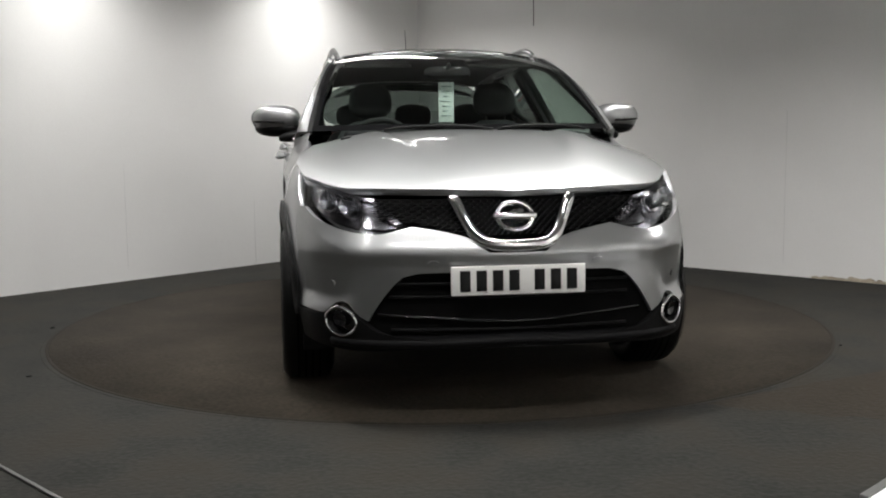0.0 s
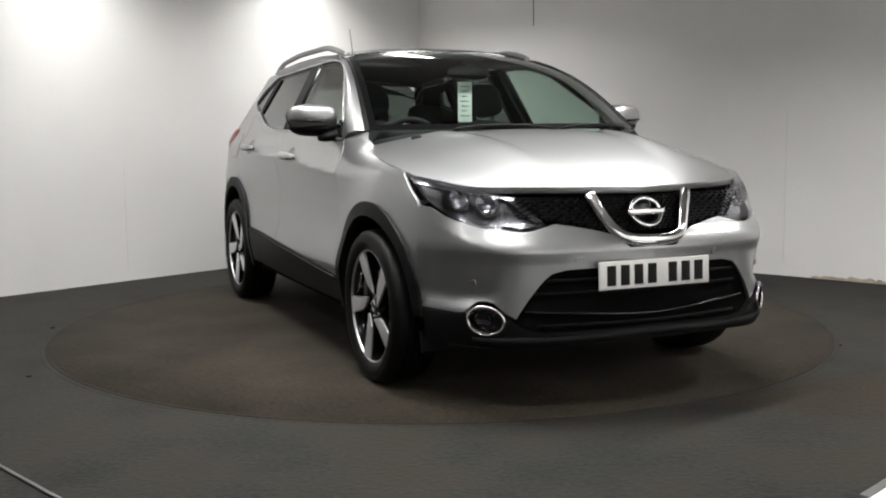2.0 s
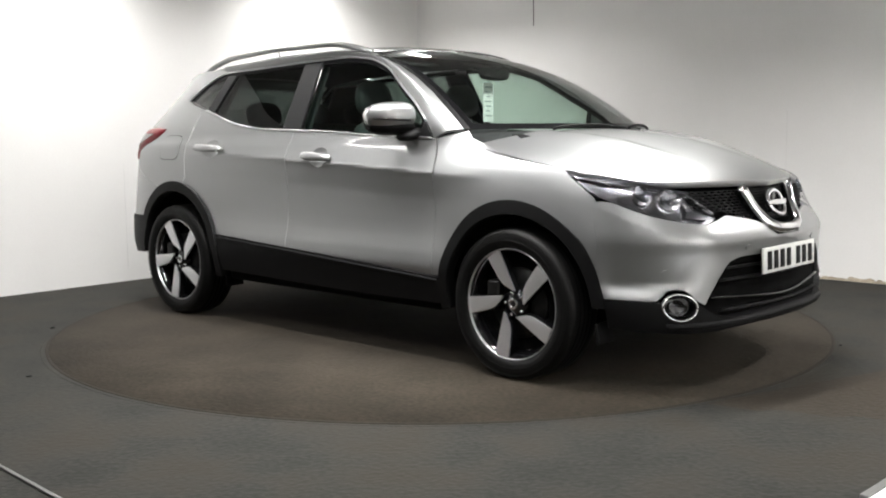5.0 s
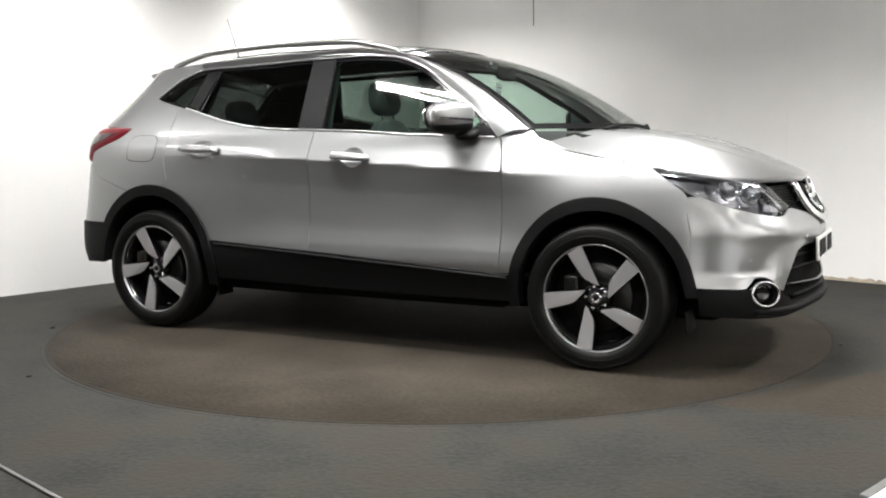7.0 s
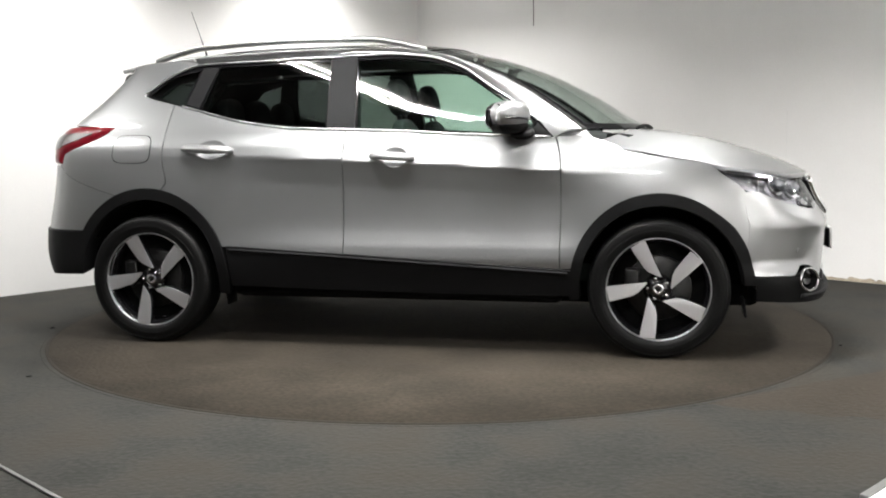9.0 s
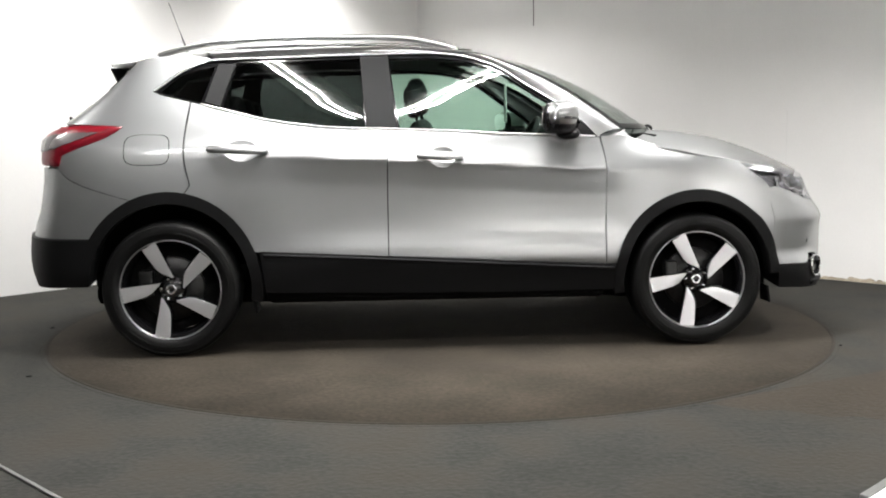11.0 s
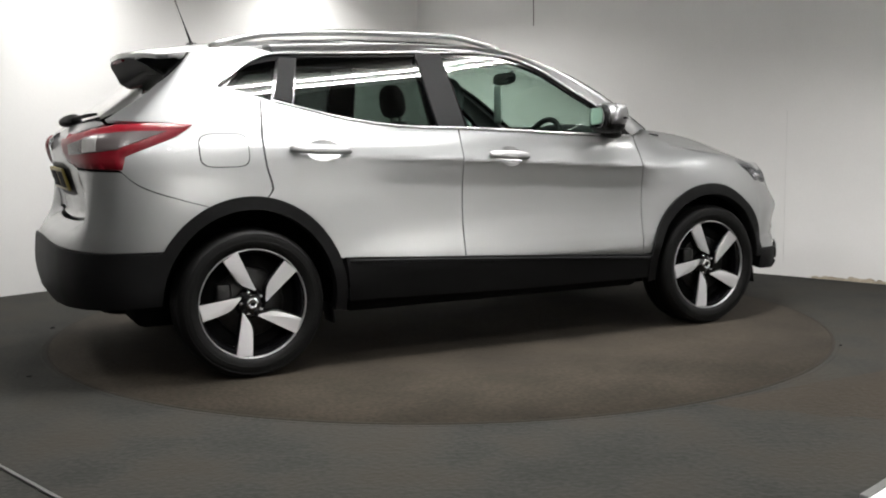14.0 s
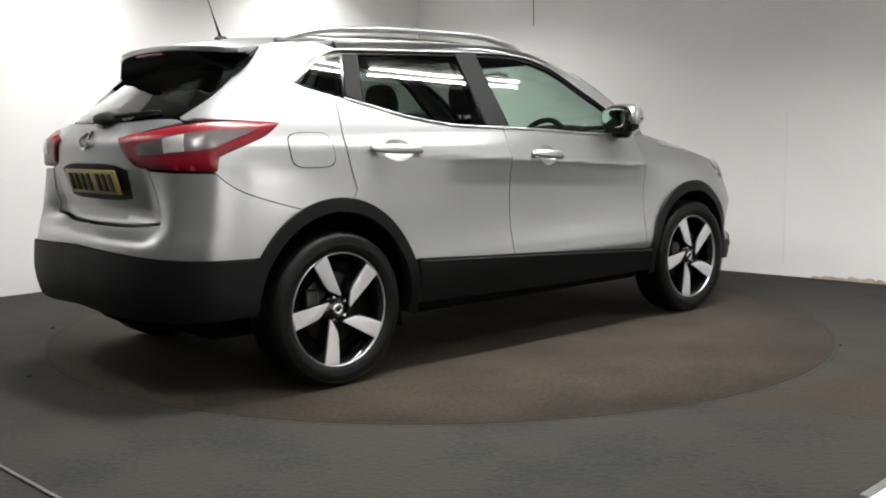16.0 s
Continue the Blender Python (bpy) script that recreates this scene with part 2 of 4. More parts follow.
# ---- mesh tools ----
from mathutils.geometry import delaunay_2d_cdt


def part(name, bm, mat, parent=None, label="", even=True):
    """Link a bmesh as one mesh object under a thing or a part."""
    me = bpy.data.meshes.new(name)
    bm.normal_update()
    bm.to_mesh(me)
    bm.free()
    for m in (mat if isinstance(mat, (list, tuple)) else [mat]):
        me.materials.append(m)
    if even:
        me.polygons.foreach_set("use_smooth", [True] * len(me.polygons))
    ob = new(name, me)
    if parent:
        ob.parent = parent
    return tagged(ob, label)


def line(pts, step):
    """Points at even steps on a smooth line through pts."""
    p = [np.array(a, float) for a in pts]
    if len(p) == 2:
        n = max(1, round(np.linalg.norm(p[1] - p[0]) / step))
        return [p[0] + (p[1] - p[0]) * i / n for i in range(n + 1)]
    p = [2 * p[0] - p[1]] + p + [2 * p[-1] - p[-2]]
    out = []
    for a, b, c, d in zip(p, p[1:], p[2:], p[3:]):
        n = max(1, round(np.linalg.norm(c - b) / step))
        for i in range(n):
            t = i / n
            out.append(.5 * (2 * b + (c - a) * t + (2 * a - 5 * b + 4 * c - d) * t * t + (3 * b - a - 3 * c + d) * t ** 3))
    return out + [p[-2]]


def loop(*sides, step=.03):
    """A closed outline from sides that follow each other; each is a smooth line."""
    out = []
    for s in sides:
        for p in line(s, step):
            if not out or np.linalg.norm(p - out[-1]) > step * .2:
                out.append(p)
    while np.linalg.norm(out[0] - out[-1]) < step * .2:
        out.pop()
    return out


def disc_loop(a, b, ra, rb=None, n=28):
    return [np.array((a + ra * math.cos(i * math.tau / n), b + (rb or ra) * math.sin(i * math.tau / n))) for i in range(n)]


def inside(p, poly):
    c, j = False, len(poly) - 1
    for i in range(len(poly)):
        a, b = poly[i], poly[j]
        if (a[1] > p[1]) != (b[1] > p[1]) and p[0] < (b[0] - a[0]) * (p[1] - a[1]) / (b[1] - a[1]) + a[0]:
            c = not c
        j = i
    return c


def skin(name, form, outline, mat, parent, label="", lift=0.0, rim=.018, grid=.05, flip=1, holes=(), swell=0.0):
    """A panel on the surface form(a, b), cut to an outline (and holes), with an edge that turns inward by rim.
    lift: its height over the surface; flip -1 mirrors it to the other side of the car; swell rounds its edges down."""
    loops = [outline, *holes]
    pts, edges = [], []
    for lp in loops:
        s = len(pts)
        pts += [Vector(p) for p in lp]
        edges += [(s + i, s + (i + 1) % len(lp)) for i in range(len(lp))]
    border = len(pts)
    arr = np.array(outline)
    near = np.array([tuple(p) for p in pts])
    (x0, y0), (x1, y1) = arr.min(0), arr.max(0)
    a = x0 + grid * .5
    while a < x1:
        b = y0 + grid * .5
        while b < y1:
            if inside((a, b), outline) and not any(inside((a, b), h) for h in holes) and ((near - (a, b)) ** 2).sum(1).min() > (grid * .45) ** 2:
                pts.append(Vector((a, b)))
            b += grid
        a += grid
    v2, _, f2, vo, _, _ = delaunay_2d_cdt(pts, edges, [], 0, 1e-6)
    faces = []
    for f in f2:
        c = sum((v2[i] for i in f), Vector((0, 0))) / len(f)
        if inside(c, outline) and not any(inside(c, h) for h in holes):
            faces.append(list(f))
    co, no = [], []
    for p in v2:
        o = form(p.x, p.y)
        du, dv = form(p.x + .002, p.y) - form(p.x - .002, p.y), form(p.x, p.y + .002) - form(p.x, p.y - .002)
        n = du.cross(dv).normalized()
        co.append(o)
        no.append(n)
    mid = sum(co, Vector()) / len(co)
    if sum((n.dot(o - Vector((0, mid.y * .3, .6))) for n, o in zip(no, co))) < 0:
        no = [-n for n in no]
    dist = [1.0] * len(co)
    if swell:
        for i, p in enumerate(v2):
            dist[i] = min(1, math.sqrt(((near - (p.x, p.y)) ** 2).sum(1).min()) / swell)
    top = [o + n * lift * (1 - (1 - d) ** 2) for o, n, d in zip(co, no, dist)]
    verts, norms = list(top), list(no)
    count = {}
    for f in faces:
        a, b, c = f[:3]
        if (top[b] - top[a]).cross(top[c] - top[a]).dot(no[a]) < 0:
            f.reverse()
        for i in range(len(f)):
            e = (f[i], f[(i + 1) % len(f)])
            count[tuple(sorted(e))] = count.get(tuple(sorted(e)), []) + [e]
    if rim:
        for es in count.values():
            if len(es) == 1:
                a, b = es[0]
                side = (top[b] - top[a]).cross(no[a]).normalized()
                s = len(verts)
                verts += [top[a], top[b], top[b] - no[b] * rim, top[a] - no[a] * rim]
                norms += [(side + no[a] * .6).normalized(), (side + no[b] * .6).normalized(), side, side]
                faces.append([s + 3, s + 2, s + 1, s])
    if flip < 0:
        verts = [Vector((v.x, -v.y, v.z)) for v in verts]
        norms = [Vector((v.x, -v.y, v.z)) for v in norms]
        for f in faces:
            f.reverse()
    me = bpy.data.meshes.new(name)
    me.from_pydata([tuple(v) for v in verts], [], faces)
    me.materials.append(mat)
    me.polygons.foreach_set("use_smooth", [True] * len(me.polygons))
    if not swell:
        me.normals_split_custom_set_from_vertices([tuple(n) for n in norms])
    ob = new(name, me)
    ob.parent = parent
    return tagged(ob, label)


def sweep(pts, across, up=Vector((0, 0, 1)), closed=False, caps=True):
    """A bmesh swept along pts: across(i, n) gives the section as (sideways, upward) pairs."""
    bm = bmesh.new()
    n = len(pts)
    rings = []
    for i, p in enumerate(pts):
        a, b = pts[(i - 1) % n if closed else max(0, i - 1)], pts[(i + 1) % n if closed else min(n - 1, i + 1)]
        t = (Vector(b) - Vector(a)).normalized()
        s = t.cross(up).normalized()
        w = s.cross(t)
        rings.append([bm.verts.new(Vector(p) + s * u + w * v) for u, v in across(i, n)])
    k = len(rings[0])
    for i in range(n if closed else n - 1):
        r0, r1 = rings[i], rings[(i + 1) % n]
        for j in range(k):
            bm.faces.new((r0[j], r0[(j + 1) % k], r1[(j + 1) % k], r1[j]))
    if not closed and caps:
        bm.faces.new(rings[0][::-1])
        bm.faces.new(rings[-1])
    bmesh.ops.recalc_face_normals(bm, faces=bm.faces)
    return bm


def ring(r, s=1.0, n=12):
    return [(r * math.cos(i * math.tau / n), r * s * math.sin(i * math.tau / n)) for i in range(n)]


def box(sx, sy, sz, at=(0, 0, 0), bevel=.006, turn=None, seg=2):
    bm = bmesh.new()
    bmesh.ops.create_cube(bm, size=1, matrix=Matrix.Diagonal((sx, sy, sz, 1)))
    if bevel:
        bmesh.ops.bevel(bm, geom=bm.edges[:], offset=bevel, segments=seg, profile=.5, affect="EDGES")
    bmesh.ops.transform(bm, matrix=Matrix.Translation(at) @ (turn or Matrix()), verts=bm.verts)
    return bm


def pillow(sx, sy, sz, at=(0, 0, 0), power=3.0, turn=None, n=14, taper=0.0):
    """A rounded block (a superellipsoid); taper narrows its top."""
    bm = bmesh.new()
    bmesh.ops.create_uvsphere(bm, u_segments=n * 2, v_segments=n, radius=1)
    for v in bm.verts:
        c = v.co
        k = (abs(c.x) ** power + abs(c.y) ** power + abs(c.z) ** power) ** (-1 / power)
        c *= k
        f = 1 - taper * (c.z + 1) / 2
        v.co = Vector((c.x * sx / 2 * f, c.y * sy / 2 * f, c.z * sz / 2))
    bmesh.ops.transform(bm, matrix=Matrix.Translation(at) @ (turn or Matrix()), verts=bm.verts)
    return bm


def lathe(profile, n=48, axis="Y"):
    """Turn (radius, along) pairs round the axis."""
    bm = bmesh.new()
    rings = []
    for r, a in profile:
        rings.append([bm.verts.new((r * math.cos(i * math.tau / n), a, r * math.sin(i * math.tau / n))) for i in range(n)])
    for r0, r1 in zip(rings, rings[1:]):
        for j in range(n):
            bm.faces.new((r0[j], r0[(j + 1) % n], r1[(j + 1) % n], r1[j]))
    bmesh.ops.recalc_face_normals(bm, faces=bm.faces)
    return bm


# ---- the car ----
car = new("car")
car.empty_display_size = .2
tagged(car, "silver metallic compact SUV parked on the turntable", "car")
AX, HUB_Z, TYRE, RIM = 1.323, .338, .338, .25


def both(name, form, outline, mat, parent, label="", **k):
    """The same panel on both sides of the car; returns the two."""
    pa = parent if isinstance(parent, (list, tuple)) else (parent, parent)
    return [skin(name, form, outline, mat, pa[0], label, **k), skin(name, form, outline, mat, pa[1], label, flip=-1, **k)]


RO, RI = 1, 0                                    # outer and inner edge of the arch cladding
ARCH = {(AX, RO): (.445, .460), (AX, RI): (.392, .400), (-AX, RO): (.452, .484), (-AX, RI): (.398, .425)}


def pt(cx, r, a):
    """A point on a wheel arch's edge, which is a slightly upright oval round the axle."""
    ra, rb = ARCH[cx, r]
    x, z = cx + ra * math.cos(radians(a)), HUB_Z + rb * math.sin(radians(a))
    if cx > 0:
        return (x, z)
    lo, hi = -2.0, -.6
    for _ in range(30):
        mid = (lo + hi) / 2
        lo, hi = (mid, hi) if shell(mid, z).x < x else (lo, mid)
    return (lo, z)


def arc(cx, r, a0, a1, n=9):
    return [pt(cx, r, a0 + (a1 - a0) * i / n) for i in range(n + 1)]


hood = skin("hood", hood_skin, loop([(2.10, 0), (2.075, -.22), (2.0, -.45), (1.86, -.66), (1.63, -.79)], [(1.63, -.79), (1.4, -.815), (1.22, -.80), (1.12, -.785), (1.0, -.765)], [(1.0, -.765), (1.05, -.67), (1.155, -.5), (1.23, -.2), (1.245, 0), (1.23, .2), (1.155, .5), (1.05, .67), (1.0, .765)], [(1.0, .765), (1.12, .785), (1.22, .80), (1.4, .815), (1.63, .79)], [(1.63, .79), (1.86, .66), (2.0, .45), (2.075, .22), (2.10, 0)], step=.04), PAINT, car, rim=.03, grid=.032)
roof = skin("roof_panel", roof_skin, loop([(.27, 0), (.22, -.35), (.13, -.575)], [(.13, -.575), (-.3, -.6), (-.8, -.6), (-1.3, -.575), (-1.55, -.55)], [(-1.55, -.55), (-1.62, 0), (-1.55, .55)], [(-1.55, .55), (-1.3, .575), (-.8, .6), (-.3, .6), (.13, .575)], [(.13, .575), (.22, .35), (.27, 0)], step=.05), PAINT, car, rim=.03)
screen = skin("windscreen", screen_skin, loop([(-1, 0), (0, 0), (1, 0)], [(1, 0), (1, 1)], [(1, 1), (0, 1), (-1, 1)], [(-1, 1), (-1, 0)], step=.08), SCREEN, car, grid=.1, rim=0)
skin("screen_border", screen_skin, loop([(-1, .002), (0, .002), (1, .002)], [(1, .002), (1, .998)], [(1, .998), (0, .998), (-1, .998)], [(-1, .998), (-1, .002)], step=.08), GLOSS, screen, "black printed windscreen border", lift=.002, grid=.06, rim=0, holes=[loop([(-.955, .045), (0, .04), (.955, .045)], [(.955, .045), (.945, .95)], [(.945, .95), (0, .96), (-.945, .95)], [(-.945, .95), (-.955, .045)], step=.08)])
fender = both("fender", shell, loop([(.831, .43), (.834, .9), (.81, 1.07)], [(.81, 1.07), (.95, 1.075), (1.1, 1.03), (1.25, .985), (1.45, .955), (1.6, .93)], [(1.6, .93), (1.68, .87), (1.76, .80), (1.735, .7), pt(AX, RO, 22)], arc(AX, RO, 22, 168), [pt(AX, RO, 168), (.831, .43)]), PAINT, car, grid=.026)
HANDLES = ((-.10, .982), (-1.045, 1.024))        # where the door handles sit
CUPS = [disc_loop(q + .012, z - .006, .072, .052) for q, z in HANDLES]
fdoor = both("front_door", shell, loop([(-.372, .49), (-.372, .9), (-.365, 1.115)], [(-.365, 1.115), (-.07, 1.104), (.24, 1.087), (.56, 1.076), (.80, 1.066)], [(.80, 1.066), (.829, .9), (.826, .43)], [(.826, .43), (.4, .452), (-.372, .49)]), PAINT, car, grid=.016, holes=[CUPS[0]])
rdoor = both("rear_door", shell, loop([(-.378, .49), (-.378, .9), (-.371, 1.116)], [(-.371, 1.116), (-.64, 1.124), (-.8, 1.142), (-.94, 1.168), (-1.06, 1.203), (-1.235, 1.259)], [(-1.235, 1.259), (-1.252, 1.08), (-1.25, .96), (-1.232, .85), pt(-AX, RO, 79)], arc(-AX, RO, 79, 22), [pt(-AX, RO, 22), (-.378, .49)]), PAINT, car, grid=.016, holes=[CUPS[1]])
quarter = both("quarter_panel", shell, loop([pt(-AX, RO, 79.8), (-1.238, .85), (-1.256, .96), (-1.258, 1.08), (-1.241, 1.261)], [(-1.241, 1.261), (-1.36, 1.296), (-1.395, 1.315)], [(-1.395, 1.315), (-1.3, 1.412), (-1.16, 1.482)], [(-1.16, 1.482), (-1.3, 1.50), (-1.62, 1.475)], [(-1.62, 1.475), (-1.775, 1.39), (-1.815, 1.27), (-1.90, 1.165)], [(-1.90, 1.165), (-1.6, 1.152), (-1.465, 1.142)], [(-1.465, 1.142), (-1.51, 1.09), (-1.6, 1.04), (-1.69, 1.0), (-1.70, .945)], [(-1.70, .943), (-1.6, .864), pt(-AX, RO, 113.3)], arc(-AX, RO, 113.3, 79.8)), PAINT, car, grid=.026)


def half(*sides, mid):
    """A closed outline that is the same on both sides of the middle; the sides run from the middle round to the middle."""
    there = [list(s) for s in sides]
    back = [[(2 * mid - a, b) for a, b in s[::-1]] for s in there[::-1]]
    return loop(*there, *back)


front_bumper = skin("front_bumper", shell, half([(QF, .64), (2.46, .64)], [(2.46, .64), (2.41, .69), (2.34, .715), (2.27, .736)], [(2.27, .736), (2.18, .706), (2.0, .742), (1.83, .80), (1.763, .80)], [(1.763, .80), (1.738, .7), pt(AX, RO, 21.6)], arc(AX, RO, 21.6, 8, 3), [pt(AX, RO, 8), (1.9, .40)], [(1.9, .40), (1.98, .40), (2.03, .44), (2.09, .44), (2.13, .40), (2.16, .378)], [(2.16, .378), (2.235, .525)], [(2.235, .525), (2.25, .548), (2.28, .562), (2.42, .566), (QF, .566)], mid=QF), PAINT, car, grid=.016)
rear_bumper = skin("rear_bumper", shell, half([(QR, .700), (-2.2, .706), (-1.99, .726)], [(-1.99, .726), (-1.985, .85), (-2.005, .945)], [(-2.005, .945), (-1.85, .941), (-1.70, .938)], [(-1.70, .938), (-1.6, .859), pt(-AX, RO, 114)], arc(-AX, RO, 114, 148, 6), [pt(-AX, RO, 148), (-1.8, .598), (-2.1, .61), (QR, .625)], mid=QR), PAINT, car)
tailgate = skin("tailgate", shell, half([(QR, .715), (-2.2, .72), (-2.0, .738)], [(-2.0, .738), (-1.998, .85), (-2.018, .952)], [(-2.018, .952), (-2.12, .978), (-2.19, 1.083)], [(-2.19, 1.083), (-2.0, 1.118), (-1.86, 1.146)], [(-1.86, 1.146), (-1.95, 1.16), (-2.2, 1.152), (QR, 1.148)], mid=QR), PAINT, car)

# black lower trim
skin("lower_lip", shell, half([(QF, .312), (2.3, .31), (2.19, .335), (2.15, .37)], [(2.15, .37), (2.1, .40), (1.97, .392), (1.9, .395), pt(AX, RO, 7)], [pt(AX, RO, 7), (1.77, .28)], [(1.77, .28), (2.0, .265), (2.14, .262), (2.3, .272), (QF, .278)], mid=QF), TRIM, car, "black plastic bumper lip", lift=.006, rim=.12, holes=[disc_loop(2.062, .372, .064, .052), disc_loop(2 * QF - 2.062, .372, .064, .052)])
skin("rear_valance", shell, half([(QR, .618), (-2.1, .603), (-1.8, .591), pt(-AX, RO, 149)], [pt(-AX, RO, 149), pt(-AX, RI, 150)], arc(-AX, RI, 150, 177, 5), [pt(-AX, RI, 177), (-1.9, .345), (-2.2, .345), (QR, .36)], mid=QR), TRIM, car, "black plastic lower rear bumper", lift=.012, rim=.10)
both("sill", shell, loop([(-.965, .522), (-.38, .488), (.4, .45), (.885, .425)], [(.885, .425), (.905, .298)], [(.905, .298), (0, .297), (-.945, .315)], [(-.945, .315), (-.965, .522)]), TRIM, car, "black plastic sill cladding", lift=.010, rim=.10)
for x0, a0, a1 in ((AX, 3, 188), (-AX, -8, 150)):
    both("wheel_arch", shell, loop(arc(x0, RO, a0, a1, 24), [pt(x0, RO, a1), pt(x0, RI, a1)], arc(x0, RI, a1, a0, 24), [pt(x0, RI, a0), pt(x0, RO, a0)]), TRIM, car, "black plastic wheel arch cladding", lift=.014, rim=.06, grid=.04)

for s in (1, -1):
    pts = []
    for i in range(40):
        q = -.95 + 1.82 * i / 39
        p = shell(q, .512 - .052 * (q + .95))
        pts.append(Vector((p.x, s * (p.y - .014), p.z - .008)))
    part("sill_strip", sweep(pts, lambda i, n: ring(.007, 1, 8)), PILLAR, car, "satin black sill edge")

chin = [shell(2.0 + .0231 * i, .303 + .010 * smooth(.30, 0, abs(QF - 2.0 - .0231 * i))) for i in range(int(2 * (QF - 2.0) / .0231) + 1)]
part("chin_lip", sweep([p + Vector((.004, 0, 0)) for p in chin], lambda i, n: [(-.03, -.036), (.004, -.026), (.011, -.010), (.008, .0), (-.03, .022)]), PILLAR, car, "satin black chin of the front bumper")

# front end: grille, chrome chevron, badge, lamps
lower_grille = skin("lower_grille", shell, half([(QF, .572), (2.28, .568), (2.23, .53), (2.15, .372)], [(2.15, .372), (2.2, .33), (2.3, .305), (QF, .305)], mid=QF), DARK, car, "black lower air intake", lift=-.022, rim=0)
for z, d in ((.52, -.016), (.47, -.016), (.345, -.014)):
    part("intake_slat", sweep([shell(2.22 + .03 * i, z) + Vector((d, 0, 0)) for i in range(int((2 * (QF - 2.22)) / .03) + 1)], lambda i, n: ring(.009, .7, 6)), TRIM, lower_grille)
part("intake_trim", sweep([shell(2.19 + .03 * i, .405 - .03 * math.sin(math.pi * i / 24)) + Vector((-.012, 0, 0)) for i in range(25)], lambda i, n: ring(.008, .8, 8)), GLOSS, lower_grille, "gloss black intake bar")
grille = skin("grille", shell, half([(QF, .868), (2.3, .862), (2.17, .862)], [(2.17, .862), (2.275, .735)], [(2.275, .735), (2.41, .69), (2.46, .64), (QF, .64)], mid=QF), DARK, car, "black honeycomb grille", lift=-.045, rim=0)


def honeycomb(q0, q1, z0, z1, r, keep, d):
    """Cell rims of a honeycomb as thin ribbons on the nose."""
    bm = bmesh.new()
    row = 0
    z = z0
    while z < z1:
        q = q0 + (row % 2) * r * .9
        while q < q1:
            if keep(q, z):
                out = [bm.verts.new(shell(q + r * math.cos(radians(60 * i + 30)), z + r * .62 * math.sin(radians(60 * i + 30))) + Vector((d, 0, 0))) for i in range(6)]
                inn = [bm.verts.new(shell(q + r * .76 * math.cos(radians(60 * i + 30)), z + r * .62 * .72 * math.sin(radians(60 * i + 30))) + Vector((d, 0, 0))) for i in range(6)]
                deep = [bm.verts.new(v.co + Vector((-.015, 0, 0))) for v in inn]
                for i in range(6):
                    j = (i + 1) % 6
                    bm.faces.new((out[i], out[j], inn[j], inn[i]))
                    bm.faces.new((inn[i], inn[j], deep[j], deep[i]))
            q += r * 1.8
        z += r * .96
        row += 1
    return bm


def in_grille(q, z):
    a = QF - abs(q - QF)
    return 2.185 < a and z > .745 - (a - 2.275) * .33 and z < .832 and not (a > 2.4 and z < .70)


tagged(part("grille_mesh", honeycomb(2.15, 2 * QF - 2.15, .66, .87, .0125, in_grille, -.022), TRIM, grille, "gloss black honeycomb mesh", even=False), kind="stuff")
def wire(q, z, out):
    """A point a little in front of the nose."""
    return shell(q, z) + Vector((out, 0, 0))


chev = line([(2.362, .848), (2.40, .748), (2.425, .70), (2.455, .676), (2.50, .667), (QF, .665)], .02)
chev += [(2 * QF - q, z) for q, z in chev[-2::-1]]
part("chevron_trim", sweep([wire(q, z, .012) for q, z in chev], lambda i, n: [(-.021, -.03), (-.022, .004), (-.014, .011), (0, .014), (.014, .011), (.022, .004), (.021, -.03)], up=Vector((1, 0, 0))), CHROME, car, "chrome V-shaped grille trim")
badge = part("badge", sweep([wire(QF + .064 * math.cos(a * math.tau / 40), .772 + .052 * math.sin(a * math.tau / 40), .012) for a in range(40)], lambda i, n: ring(.010, 1.0, 10), up=Vector((1, 0, 0)), closed=True), CHROME, car, "round chrome maker's badge")
part("badge_bar", box(.018, .172, .026, shell(QF, .772) + Vector((.014, 0, 0)), .006), CHROME, badge)
part("badge_back", lathe([(.001, 0), (.06, 0), (.062, -.01)], 32), GLOSS, badge).matrix_basis = Matrix.Translation(shell(QF, .772)) @ pose(0, 0, 0, 0, 0, -90)

HL_OUT = loop([(1.605, .928), (1.70, .865), (1.80, .815), (1.99, .755), (2.17, .718), (2.245, .732)], [(2.245, .732), (2.268, .746)], [(2.268, .746), (2.18, .852)], [(2.18, .852), (2.02, .892), (1.8, .913), (1.605, .928)])
lamps = both("headlight", shell, HL_OUT, LAMP_DARK, car, "clear headlight with twin projectors", lift=-.05, rim=0, grid=.03)
both("lens", shell, HL_OUT, LENS, lamps, "clear headlight lens", lift=-.001, rim=0, grid=.03)
both("running_light", shell, loop([(2.14, .745), (2.21, .735), (2.235, .742)], [(2.235, .742), (2.15, .80)], [(2.15, .80), (2.16, .77), (2.14, .745)], step=.02), LAMP_SILVER, lamps, "silver indicator reflector", lift=-.03, rim=.02, grid=.02)
both("lamp_brow", shell, loop([(1.645, .908), (1.72, .897), (1.85, .885), (2.02, .868), (2.16, .842)], [(2.16, .842), (2.235, .75)], [(2.235, .75), (2.25, .755)], [(2.25, .755), (2.178, .846)], [(2.178, .846), (2.02, .885), (1.85, .902), (1.72, .912), (1.645, .919)], [(1.645, .919), (1.645, .908)], step=.02), LAMP_SILVER, lamps, "chrome light-guide strip", lift=-.022, rim=.02, grid=.02)
